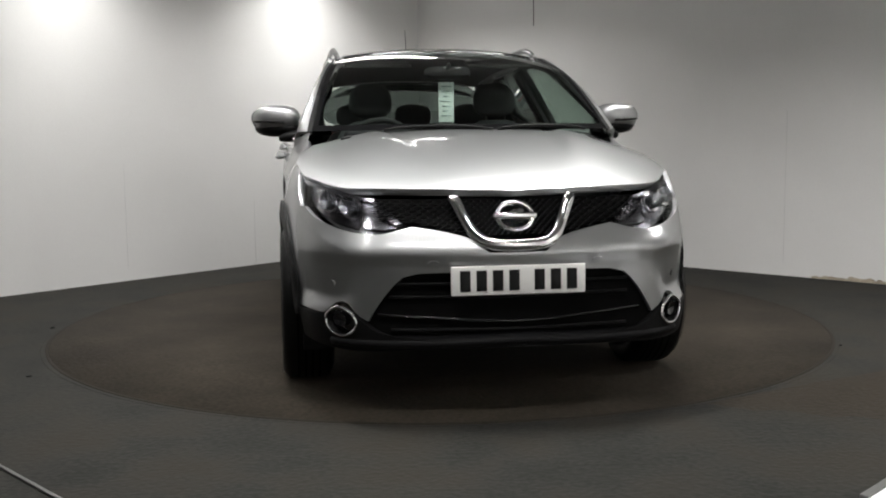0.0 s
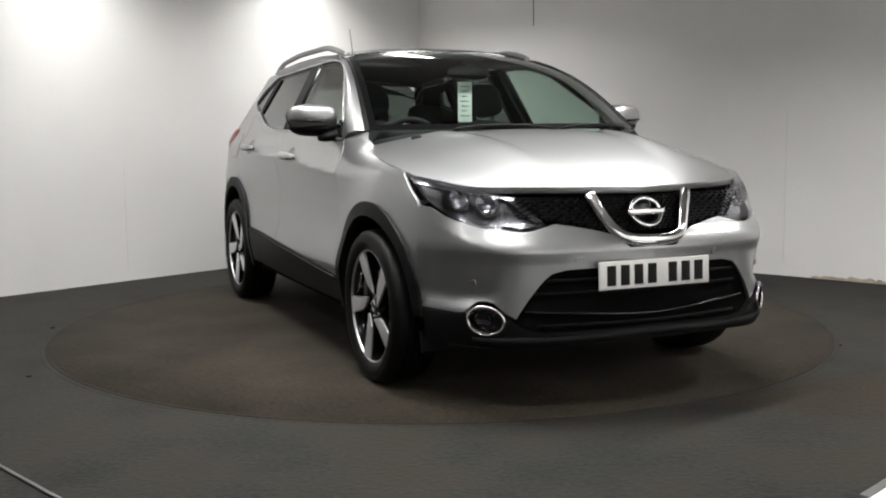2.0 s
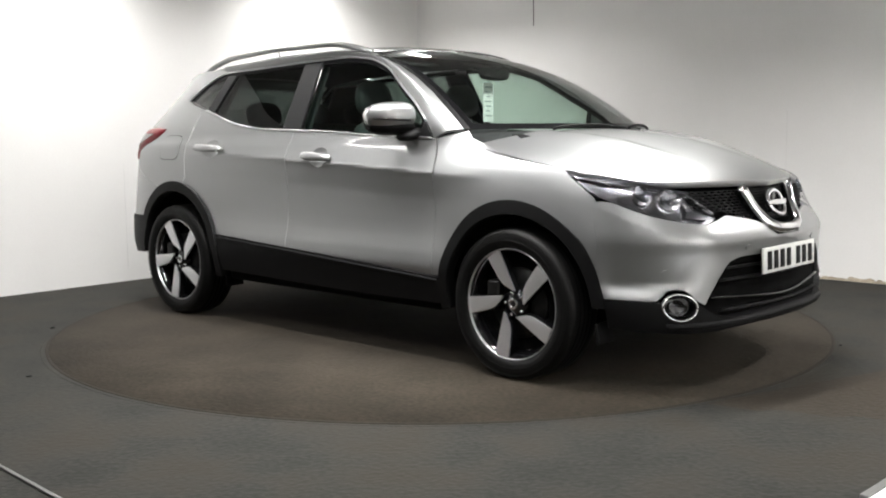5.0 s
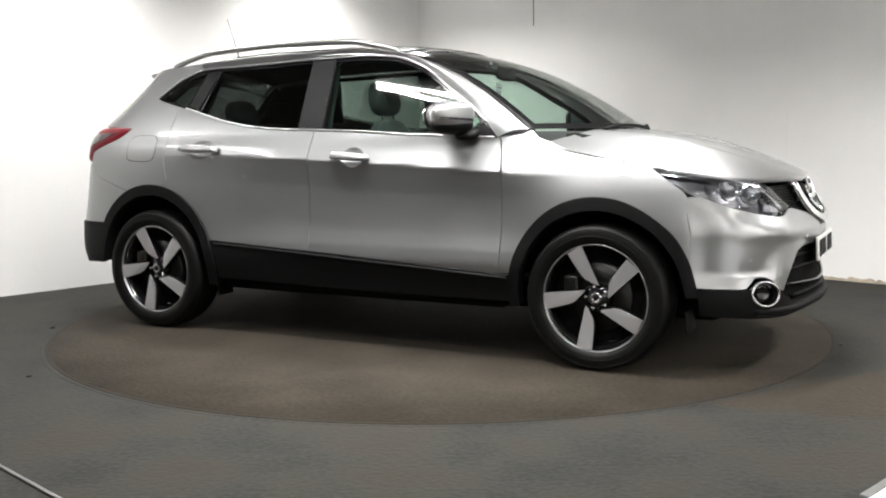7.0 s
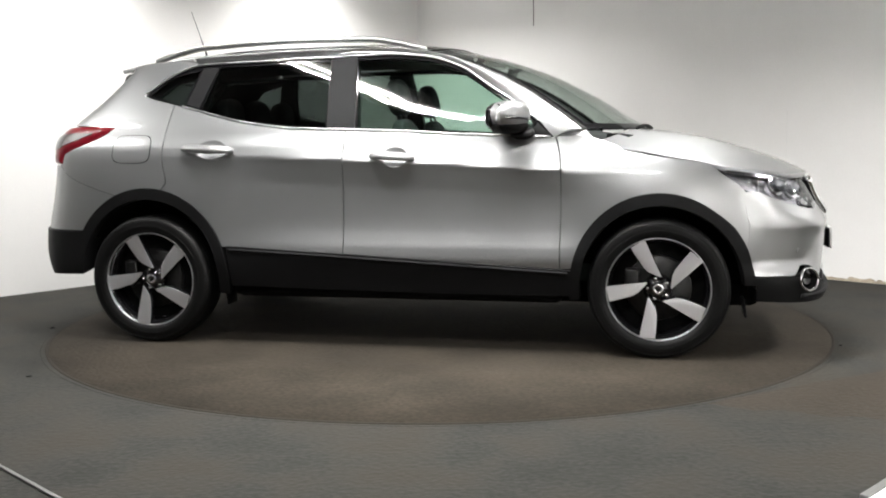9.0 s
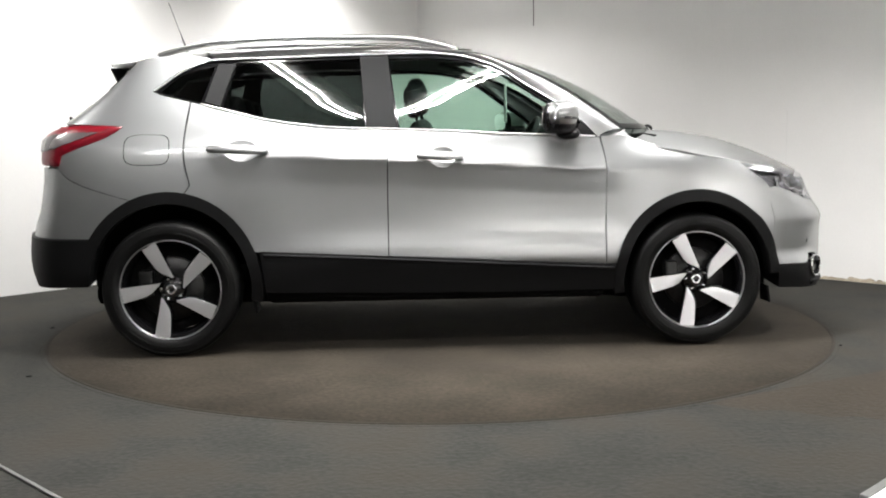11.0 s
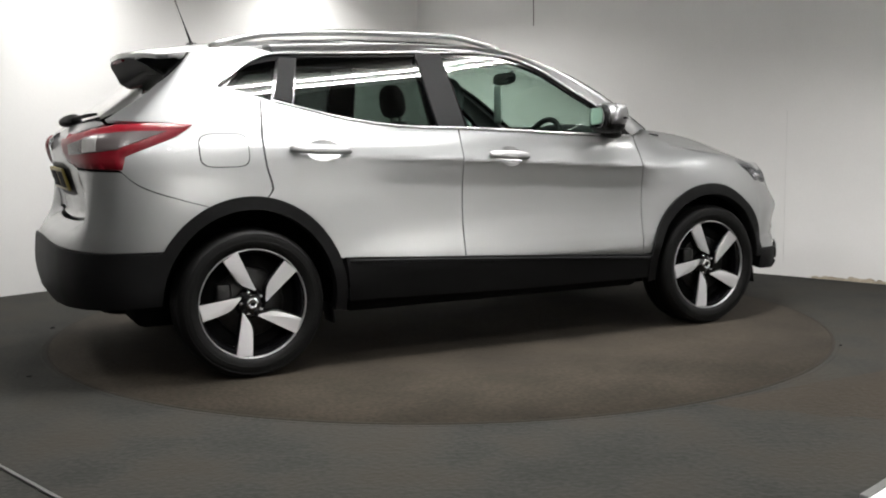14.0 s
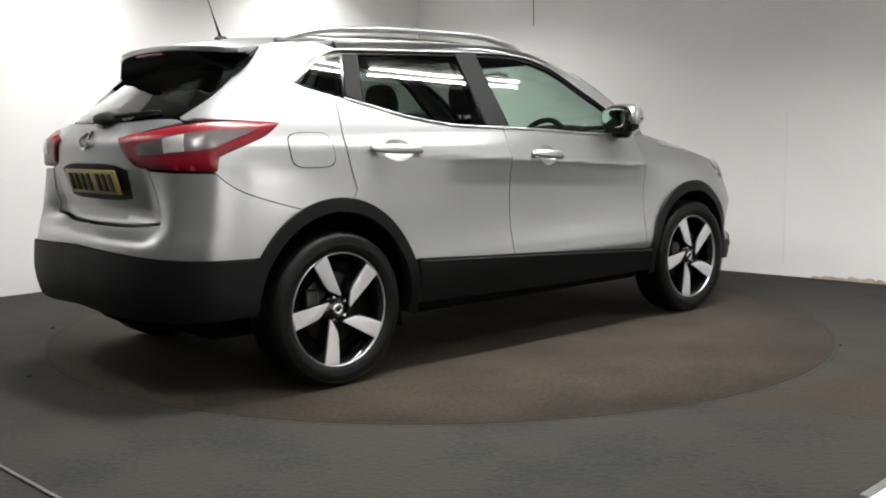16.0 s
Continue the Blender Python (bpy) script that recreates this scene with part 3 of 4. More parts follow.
both("lamp_reflector", shell, loop([(1.86, .805), (2.0, .765), (2.12, .742)], [(2.12, .742), (2.14, .79), (2.10, .855)], [(2.10, .855), (1.98, .872), (1.88, .868)], [(1.88, .868), (1.86, .805)], step=.02), LAMP_SILVER, lamps, "silver reflector bowl", lift=-.042, rim=0, grid=.02)
for q, z, r in ((1.985, .832, .043), (2.095, .815, .042)):
    both("bezel", shell, disc_loop(q, z, r, r), CHROME, lamps, "chrome projector ring", lift=-.022, rim=.03, grid=.03, holes=[disc_loop(q, z, r * .8, r * .8)])
    both("projector", shell, disc_loop(q, z, r * .78, r * .78), PROJECTOR, lamps, "dark projector lens", lift=-.016, rim=.02, grid=.012, swell=.03)
for q0, z0 in ((2.062, .372),):
    fogs = []
    for s in (1, -1):
        pts = [shell(q0 + .065 * math.cos(a * math.tau / 32), z0 + .054 * math.sin(a * math.tau / 32)) for a in range(32)]
        pts = [Vector((p.x + .008, s * (p.y - .008), p.z)) for p in pts]
        fogs.append(part("fog_lamp", sweep(pts, lambda i, n: ring(.006, 1, 8), up=Vector((.8, -.6 * s, 0)), closed=True), CHROME, car, "round fog lamp with chrome ring"))
    both("fog_bowl", shell, disc_loop(q0, z0, .063, .051), GLOSS, fogs, lift=-.02, rim=0, grid=.02)
    both("fog_lens", shell, disc_loop(q0 - .008, z0 + .004, .030, .028), GLOSS, fogs, lift=-.008, rim=.02, grid=.015, swell=.03)
for q, z in ((2.016, .513), (2.31, .60)):
    both("parking_sensor", shell, disc_loop(q, z, .012, .012, 14), PAINT, car, lift=.006, rim=.006, grid=.02)


def number_plate(mat, at, tilt, parent, name="number_plate"):
    """A pressed plate; its characters are plain bars."""
    holder = part(name, box(.012, .52, .111, (0, 0, 0), .004), mat, parent, "number plate with dark lettering")
    holder.matrix_basis = Matrix.Translation(at) @ tilt
    y = -.207
    for i in range(7):
        if i == 4:
            y += .035
        part("plate_bar", box(.004, .040, .079, (.0075, y, 0), .001), INK, holder)
        y += .063
    part("plate_edge", sweep([(.006, .245, .05), (.006, .245, -.05), (.006, .244, -.05)], lambda i, n: ring(.002, 1, 5)), mat, holder)
    return holder


number_plate(WHITE, (2.196, 0, .535), pose(0, 0, 0, 0, -2, 0), car)
part("plate_holder", box(.016, .50, .10, (2.186, 0, .533), .005), TRIM, car)

# rear end
both("rear_light_dark", shell, loop([(-2.19, 1.083), (-2.0, 1.111), (-1.8, 1.139), (-1.6, 1.149), (-1.468, 1.142)], [(-1.468, 1.142), (-1.51, 1.093), (-1.597, 1.043), (-1.678, 1.003)], [(-1.678, 1.003), (-1.69, .949)], [(-1.69, .949), (-2.02, .957)], [(-2.02, .957), (-2.12, .982), (-2.19, 1.083)]), INNER, car, "tail light housing", lift=-.02, rim=0)
tails = both("tail_light", shell, loop([(-2.19, 1.083), (-2.0, 1.111), (-1.8, 1.139), (-1.6, 1.149), (-1.468, 1.142)], [(-1.468, 1.142), (-1.51, 1.093), (-1.597, 1.043), (-1.678, 1.003)], [(-1.678, 1.003), (-1.69, .949)], [(-1.69, .949), (-2.02, .957)], [(-2.02, .957), (-2.12, .982), (-2.19, 1.083)]), RED, car, "red wraparound tail light with clear band", lift=.014, rim=.03, grid=.02, swell=.03)
both("clear_band", shell, loop([(-2.02, 1.056), (-1.8, 1.09), (-1.65, 1.106), (-1.545, 1.108)], [(-1.545, 1.108), (-1.62, 1.066), (-1.71, 1.032)], [(-1.71, 1.032), (-1.85, 1.018), (-2.03, 1.016)], [(-2.03, 1.016), (-2.02, 1.056)]), SMOKE, tails, "clear grey light band", lift=.017, rim=.01, grid=.02)
both("light_divider", shell, loop([(-1.89, 1.02), (-1.89, 1.072)], [(-1.89, 1.072), (-1.80, 1.086)], [(-1.80, 1.086), (-1.80, 1.026)], [(-1.80, 1.026), (-1.89, 1.02)]), CLEAR_LAMP, tails, "white reversing lamp", lift=.019, rim=.01, grid=.03)
REAR_GLASS = half([(QR, 1.156), (-2.2, 1.16), (-1.97, 1.172)], [(-1.97, 1.172), (-1.87, 1.21), (-1.82, 1.26), (-1.80, 1.36)], [(-1.80, 1.36), (-1.84, 1.43), (-2.04, 1.465), (QR, 1.478)], mid=QR)
rear_window = skin("rear_window", shell, REAR_GLASS, PRIVACY, tailgate, "dark tinted rear window", lift=-.004, rim=0)
# the painted pillar strip beside the rear glass, then the spoiler


def spoiler_skin(x, y):
    p = roof_skin(x, y)
    return Vector((p.x, p.y, p.z + .004))


SPOIL = loop([(-1.545, -.555), (-1.59, -.55), (-1.635, -.51)], [(-1.635, -.51), (-1.71, -.3), (-1.735, 0), (-1.71, .3), (-1.635, .51)], [(-1.635, .51), (-1.59, .55), (-1.545, .555)], [(-1.545, .555), (-1.61, 0), (-1.545, -.555)])
spoiler = skin("spoiler", spoiler_skin, SPOIL, PAINT, tailgate, "silver roof spoiler with black underside", rim=.022, grid=.06)


def under_skin(x, y):
    p = spoiler_skin(x, y)
    return Vector((p.x, p.y, p.z - .024 - .09 * smooth(-1.73, -1.57, x)))


skin("spoiler_underside", under_skin, SPOIL, TRIM, spoiler, "black spoiler underside", rim=0, grid=.06)
both("spoiler_fin", shell, loop([(-1.66, 1.468), (-1.80, 1.45)], [(-1.80, 1.45), (-1.82, 1.40), (-1.80, 1.33)], [(-1.80, 1.33), (-1.765, 1.35), (-1.66, 1.468)]), GLOSS, spoiler, "gloss black spoiler side fin", lift=.006, rim=.02)
skin("brake_light", under_skin, loop([(-1.728, -.13), (-1.732, 0), (-1.728, .13)], [(-1.728, .13), (-1.71, .13)], [(-1.71, .13), (-1.71, -.13)], [(-1.71, -.13), (-1.728, -.13)]), RED, spoiler, "red high-level brake light", lift=-.004, rim=.01, grid=.05)
part("rear_wiper", sweep([shell(QR, 1.17) + Vector((-.03, .03, 0)), shell(-2.43, 1.175) + Vector((-.035, 0, .0)), shell(-2.15, 1.19) + Vector((-.02, 0, 0)), shell(-2.03, 1.195) + Vector((-.014, 0, 0))], lambda i, n: ring(.017 - .003 * i, .8, 8)), TRIM, tailgate, "black rear wiper arm")
part("wiper_pivot", pillow(.10, .17, .05, shell(-2.45, 1.172) + Vector((-.03, 0, 0)), 2.3, pose(0, 0, 0, 6, -20, 0)), TRIM, tailgate, "black rear wiper cover")
PLATE_FOOT, PLATE_TOP = shell(QR, .84), shell(QR, .95)
rear_plate = number_plate(YELLOW, (PLATE_FOOT.x * .5 + PLATE_TOP.x * .5 - .012, 0, .895), pose(0, 0, 0, 0, math.degrees(math.atan2(PLATE_FOOT.x - PLATE_TOP.x, .11)), 180), tailgate, "rear_number_plate")
skin("plate_recess", shell, half([(QR, .975), (-2.3, .972), (-2.17, .95)], [(-2.17, .95), (-2.2, .83)], [(-2.2, .83), (-2.3, .818), (QR, .815)], mid=QR), TRIM, tailgate, lift=.001, rim=0)
part("rear_badge", sweep([shell(QR + .045 * math.cos(a * math.tau / 24), 1.075 + .037 * math.sin(a * math.tau / 24)) + Vector((-.006, 0, 0)) for a in range(24)], lambda i, n: ring(.008, 1, 8), up=Vector((1, 0, 0)), closed=True), CHROME, tailgate, "round chrome badge")
FLAP = [(-1.379 + .068 * math.copysign(abs(math.cos(a * math.tau / 48)) ** .5, math.cos(a * math.tau / 48)), 1.026 + .072 * math.copysign(abs(math.sin(a * math.tau / 48)) ** .5, math.sin(a * math.tau / 48))) for a in range(48)]
both("fuel_flap", shell, FLAP, PAINT, [quarter[0], quarter[1]], "silver fuel filler flap", lift=.0035, rim=.004, grid=.04)
both("fuel_flap_gap", shell, [(-1.379 + (q + 1.379) * 1.045, 1.026 + (z - 1.026) * 1.045) for q, z in FLAP], TRIM, [quarter[0], quarter[1]], "dark flap shut line", lift=.0012, rim=0, grid=.04)

# greenhouse
DLO_TOP = curve((-1.395, 1.315), (-1.289, 1.412), (-1.153, 1.478), (-.888, 1.489), (-.513, 1.503), (-.157, 1.51), (.03, 1.496), (.218, 1.445), (.431, 1.326), (.611, 1.222), (.714, 1.145), (.79, 1.07))
DLO_FOOT = curve((-1.395, 1.315), (-1.36, 1.298), (-1.24, 1.261), (-1.06, 1.204), (-.94, 1.169), (-.8, 1.143), (-.64, 1.125), (-.37, 1.116), (-.07, 1.105), (.24, 1.088), (.56, 1.077), (.79, 1.067))


def along(c, q0, q1, n=10):
    return [(q0 + (q1 - q0) * i / n, c(q0 + (q1 - q0) * i / n)) for i in range(n + 1)]


def inset(q0, q1, top, foot, t0=None, t1=None):
    """A pane between the window lines, set in from them; t0 and t1 shift its upper corners."""
    a0, a1 = q0 + (t0 or 0), q1 + (t1 or 0)
    up = [(q, z - top) for q, z in along(DLO_TOP, a0, a1)]
    dn = [(q, z + foot) for q, z in along(DLO_FOOT, q1, q0)]
    return loop(up, [up[-1], dn[0]], dn, [dn[-1], up[0]])


Q_PANE = loop([(-1.365, 1.314), (-1.278, 1.404), (-1.15, 1.446)], [(-1.15, 1.446), (-1.2, 1.256)], [(-1.2, 1.256), (-1.365, 1.314)])
R_PANE = inset(-1.115, -.485, .022, .012, t0=.05, t1=-.02)
F_PANE = inset(-.31, .70, .026, .012, t0=-.045, t1=-.045)
frames = both("window_frame", shell, loop(along(DLO_TOP, -1.395, .79, 30), [(.79, 1.069), (.79, 1.067)], along(DLO_FOOT, .79, -1.395, 30), step=.04), GLOSS, car, "black window surround and pillars", lift=-.006, rim=.02, holes=[Q_PANE, R_PANE, F_PANE])
both("quarter_window", shell, Q_PANE, PRIVACY, car, "dark tinted quarter window", lift=-.009, rim=0)
both("rear_door_window", shell, R_PANE, PRIVACY, [rdoor[0], rdoor[1]], "dark tinted rear door window", lift=-.009, rim=0)
both("front_door_window", shell, F_PANE, WINDOW, [fdoor[0], fdoor[1]], "lightly tinted front door window", lift=-.009, rim=0)
both("pillar_trim", shell, loop([(-.475, 1.13), (-.505, 1.49)], [(-.505, 1.49), (-.362, 1.495)], [(-.362, 1.495), (-.325, 1.125)], [(-.325, 1.125), (-.475, 1.13)]), PILLAR, frames, "satin black door pillar trim", lift=.0, rim=.01)
both("pillar_trim", shell, loop([(-1.185, 1.262), (-1.138, 1.455)], [(-1.138, 1.455), (-1.07, 1.455)], [(-1.07, 1.455), (-1.125, 1.24)], [(-1.125, 1.24), (-1.185, 1.262)]), PILLAR, frames, "satin black door pillar trim", lift=.0, rim=.01)


for s, frame_part in ((1, frames[0]), (-1, frames[1])):
    for name, edge, q0, q1, label in (("belt_trim", DLO_FOOT, -1.20, .775, "bright strip under the side windows"), ("window_trim", DLO_TOP, -1.385, .70, "bright strip over the side windows")):
        pts = []
        for i in range(61):
            q = q0 + (q1 - q0) * i / 60
            p = shell(q, edge(q) + (.003 if name == "belt_trim" else -.004))
            pts.append(Vector((p.x, s * (p.y - .003), p.z)))
        part(name, sweep(pts, lambda i, n: ring(.0055, .9, 8)), TRIM_SILVER, frame_part, label)


def rail_skin(q, v):
    """From the window line up to the roof's edge or, further forward, to the windscreen's."""
    a = shell(q, DLO_TOP(q))
    if q < .13:
        b = roof_skin(q, -ROOF_W(q))
    else:
        b = screen_skin(-1, 1 - (q - .13) / (.79 - .13))
    n = (b - a)
    out = Vector((.15, -.75, .65))
    return a + n * v + out * (.026 * math.sin(math.pi * v))


both("cant_rail", rail_skin, loop(*[[(-1.16 + i * .13, 0), (-1.16 + (i + 1) * .13, 0)] for i in range(15)], [(.79, 0), (.79, 1)], *[[(.79 - i * .13, 1), (.79 - (i + 1) * .13, 1)] for i in range(15)], [(-1.16, 1), (-1.16, 0)], step=.06), PAINT, car, "silver roof side and windscreen pillar", rim=.02, grid=.12)
both("screen_seal", rail_skin, loop(*[[(.13 + i * .11, .90), (.13 + (i + 1) * .11, .90)] for i in range(6)], [(.79, .90), (.79, 1.06)], *[[(.79 - i * .11, 1.06), (.79 - (i + 1) * .11, 1.06)] for i in range(6)], [(.13, 1.06), (.13, .90)], step=.05), TRIM, car, "black windscreen seal", lift=.004, rim=.01, grid=.1)
WING_TOP = curve((.78, 1.068), (.95, 1.072), (1.1, 1.028), (1.25, .983), (1.45, .953), (1.6, .93))
HOOD_EDGE = curve((.78, .715), (.9, .735), (1.02, .765), (1.22, .80), (1.4, .815), (1.6, .795))


def scuttle_skin(q, v):
    a, b = shell(q, WING_TOP(q)), hood_skin(q, -HOOD_EDGE(q)) + Vector((0, 0, -.002))
    if q < 1.04:                                 # the foot of the windscreen pillar
        b = screen_skin(-1, 0).lerp(hood_skin(1.04, -HOOD_EDGE(1.04)) + Vector((0, 0, -.006)), max(0, (q - .79) / .25))
    return a + (b - a) * v + Vector((0, -.3, .9)) * (.002 * math.sin(math.pi * v))


both("scuttle", scuttle_skin, loop([(.775, 0), (1.0, 0), (1.3, 0), (1.6, 0)], [(1.6, 0), (1.6, 1)], [(1.6, 1), (1.3, 1), (1.0, 1), (.775, 1)], [(.775, 1), (.775, 0)], step=.05), PAINT, car, "silver wing top beside the hood", rim=0, grid=.1)
part("cowl", sweep([screen_skin(-.78 + i * .078, -.015) + Vector((.022, 0, -.022)) for i in range(21)], lambda i, n: [(-.08, -.05), (.05, -.05), (.05, .0), (-.02, .012), (-.08, .008)]), TRIM, car, "black windscreen cowl")
skin("roof_glass", roof_skin, loop([(.268, 0), (.222, -.34), (.155, -.535)], [(.155, -.535), (-.5, -.52), (-1.02, -.49)], [(-1.02, -.49), (-1.04, 0), (-1.02, .49)], [(-1.02, .49), (-.5, .52), (.155, .535)], [(.155, .535), (.222, .34), (.268, 0)], step=.05), ROOF_BLACK, roof, "black panoramic glass roof", lift=.004, rim=.008, grid=.08)
for s in (-1, 1):
    rail = []
    for i in range(31):
        x = .13 - 1.53 * i / 30
        p = roof_skin(x, s * (ROOF_W(x) - .022))
        rail.append(p + Vector((0, 0, .042 * (min(1, 1.9 * math.sin(math.pi * i / 30)) ** .8) + .006)))
    part("roof_rail", sweep(rail, lambda i, n: ring(.016, 1.0, 10)), SATIN, car, "satin silver roof rail")
ant = part("antenna", sweep([(-1.35, 0, 1.55), (-1.362, 0, 1.585), (-1.395, 0, 1.68), (-1.45, 0, 1.84)], lambda i, n: ring((.012, .006, .0025, .0018)[i], 1, 8)), TRIM, car, "thin black roof antenna")
part("antenna_base", pillow(.07, .04, .035, (-1.35, 0, 1.552), 2.2), TRIM, ant)
for w0, w1, l in ((-.55, .12, 0), (.15, .78, 1)):
    part("wiper", sweep([screen_skin(w0 + (w1 - w0) * i / 8, -.012 + .028 * math.sin(math.pi * i / 8) ** .7) + Vector((.010, 0, .010)) for i in range(9)], lambda i, n: ring(.007, 1.2, 6)), TRIM, car, "black windscreen wiper")

# handles and mirrors
def grip(k):
    """A handle's section: a bar whose outer face leans back."""
    return [(k * u, k * v) for u, v in ((.019, -.013), (.014, .002), (.007, .016), (0, .020), (-.007, .016), (-.014, .002), (-.019, -.013), (-.008, -.019), (.008, -.019))]


def bowl(q0, z0, ra, rb, deep):
    """A dished form in the door's skin."""
    def at(q, z):
        r = min(1, math.hypot((q - q0) / ra, (z - z0) / rb))
        return shell(q, z) + Vector((0, deep * (1 - r ** 2.4), 0))
    return at


for (q, z), cup, door in zip(HANDLES, CUPS, (fdoor, rdoor)):
    both("handle_cup", bowl(q + .012, z - .006, .072, .052, .015), cup, PAINT, door, "dished silver handle recess", rim=0, grid=.009)
    for k, s in ((0, 1), (1, -1)):
        pts = []
        for i in range(17):
            p = shell(q - .118 + .236 * i / 16, z + .006 - .012 * i / 16)
            pts.append(Vector((p.x, s * (p.y - .006 - .036 * math.sin(math.pi * i / 16) ** .5), p.z)))
        part("door_handle", sweep(pts, lambda i, n: grip(.62 + .50 * math.sin(math.pi * i / (n - 1)) ** .5)), PAINT, door[k], "silver door handle")


def mirror_form(sx, sy, sz, s, power=3.0):
    """The mirror's cap: swept back and lower towards its outer end, its foot tucked in."""
    bm = pillow(sx, sy, sz, power=power, n=18)
    for v in bm.verts:
        u, h = s * v.co.y / (sy / 2), v.co.z / (sz / 2)
        o = max(0, u)
        if v.co.x > 0:
            v.co.x -= sx * .30 * o * o + sx * .12 * max(0, -h)
        v.co.z -= sz * .10 * o * o * max(0, h) - sz * .05 * max(0, -u) * max(0, h)
        v.co.y -= s * sy * .10 * max(0, -h) * o
    return bm


for s in (-1, 1):
    bm = mirror_form(.170, .250, .142, s)
    bmesh.ops.transform(bm, matrix=Matrix.Translation((.615, s * .915, 1.172)) @ pose(0, 0, 0, 0, 0, s * 14), verts=bm.verts)
    mirror = part("door_mirror", bm, PAINT, car, "silver door mirror with black base")
    bm = mirror_form(.160, .236, .075, s, 2.8)
    bmesh.ops.transform(bm, matrix=Matrix.Translation((.610, s * .903, 1.122)) @ pose(0, 0, 0, 0, 0, s * 14), verts=bm.verts)
    part("mirror_base", bm, TRIM, mirror, "black mirror underside")
    slot = []
    for i in range(13):
        u = -.55 + 1.4 * i / 12
        o = max(0, u)
        edge = .085 * (1 - abs(u) ** 3.0 * .93) ** (1 / 3)
        slot.append(Matrix.Translation((.615, s * .915, 1.172)) @ pose(0, 0, 0, 0, 0, s * 14) @ Vector((edge - .17 * .30 * o * o - .004, s * .125 * u, -.014 + .006 * u)))
    part("indicator_slot", sweep(slot, lambda i, n: ring(.0065, .8, 8)), GLOSS, mirror, "dark indicator lens")
    part("mirror_stalk", pillow(.12, .16, .055, (.665, s * .82, 1.09), 2.4, pose(0, 0, 0, s * -12, 0, 0)), TRIM, mirror, "black mirror foot")
    part("mirror_frame", pillow(.05, .232, .138, (.560, s * .90, 1.166), 3.0, pose(0, 0, 0, 0, 0, s * 14)), GLOSS, mirror)
    part("mirror_glass", pillow(.008, .20, .108, (.533, s * .893, 1.168), 3.4, pose(0, 0, 0, 0, 0, s * 14)), MIRROR, mirror, "mirror glass")
both("mirror_sail", shell, loop([(.785, 1.072), (.655, 1.083)], [(.655, 1.083), (.70, 1.14)], [(.70, 1.14), (.785, 1.072)]), TRIM, car, "black mirror triangle", lift=.002, rim=.01)

# wheels
def make_wheel():
    """A wheel on the driver's side: its face looks to -y, its axle is at the origin."""
    w = new("wheel")
    w.parent = car
    tagged(w, "black and machined silver five-spoke alloy wheel")
    tyre = part("tyre", lathe([(RIM - .012, -.07), (RIM, -.098), (.272, -.108), (.30, -.11), (.32, -.104), (.333, -.09), (TYRE, -.07), (TYRE, 0), (TYRE, .07), (.333, .09), (.30, .11), (RIM, .098), (RIM - .012, .07)], 72), RUBBER, w, "black rubber tyre")
    for y in (-.045, -.015, .015, .045):
        part("tread_groove", lathe([(TYRE + .0006, y - .004), (TYRE + .0006, y + .004)], 48), DARK, tyre)
    for r in (.285, .315):
        part("sidewall_ring", lathe([(r - .002, -.1105), (r, -.1125), (r + .002, -.1105)], 64), RUBBER, tyre)
    rim = part("rim", lathe([(RIM - .02, .09), (.222, .06), (.215, -.02), (.225, -.075), (.236, -.09)], 64), GLOSS, w, "gloss black wheel barrel")
    part("rim_lip", lathe([(.2425, -.088), (.2440, -.0965), (.2465, -.0985), (.2495, -.096), (RIM, -.088)], 72), LIP, rim, "machined silver rim lip")
    part("back_plate", lathe([(.002, -.02), (.16, -.02), (.215, -.01)], 48), DARK, w)
    part("brake_disc", lathe([(.06, -.035), (.155, -.035), (.158, -.03), (.158, -.015), (.06, -.015)], 48), STEEL, w, "steel brake disc")
    part("brake_caliper", box(.07, .05, .13, (-.125, -.045, .03), .012), STEEL, w, "grey brake caliper")
    part("hub", lathe([(.001, -.078), (.028, -.078), (.034, -.074), (.06, -.066), (.07, -.05), (.07, -.03)], 36), GLOSS, w, "gloss black wheel centre")
    part("hub_badge", lathe([(.014, -.079), (.02, -.083), (.026, -.079)], 24), CHROME, w)
    edge = [(-.086, .232), (-.048, .04), (-.040, .046), (-.012, .095), (-.006, .125), (-.008, .19), (-.012, .238)]
    for k in range(5):
        turn = pose(0, 0, 0, 0, 72 * k, 0)
        for name, mat, grow, y0, y1 in (("spoke", GLOSS, .010, -.078, -.045), ("spoke_face", ALLOY, 0, -.0855, -.077)):
            bm = bmesh.new()
            cx, cr = -.035, .15
            pts = []
            for x, r in edge:
                d = Vector((x - cx, r - cr))
                d = d + d.normalized() * grow
                dish = .012 * (r / .24) ** 2
                pts.append((cx + d.x, min(cr + d.y, .238), dish))
            f = [bm.verts.new((x, y0 - dish, -r)) for x, r, dish in pts]
            b = [bm.verts.new((x, y1 - dish, -r)) for x, r, dish in pts]
            bm.faces.new(f)
            bm.faces.new(b[::-1])
            for i in range(len(f)):
                j = (i + 1) % len(f)
                bm.faces.new((f[j], f[i], b[i], b[j]))
            bmesh.ops.recalc_face_normals(bm, faces=bm.faces)
            bmesh.ops.transform(bm, matrix=turn, verts=bm.verts)
            part(name, bm, mat, w, "machined silver spoke face" if mat is ALLOY else "gloss black spoke", even=False)
        nut = lathe([(.001, -.074), (.008, -.074), (.009, -.06)], 8)
        bmesh.ops.transform(nut, matrix=pose(0, 0, 0, 0, 72 * k + 20, 0) @ pose(0, 0, -.052), verts=nut.verts)
        part("wheel_nut", nut, CHROME, w)
    return w


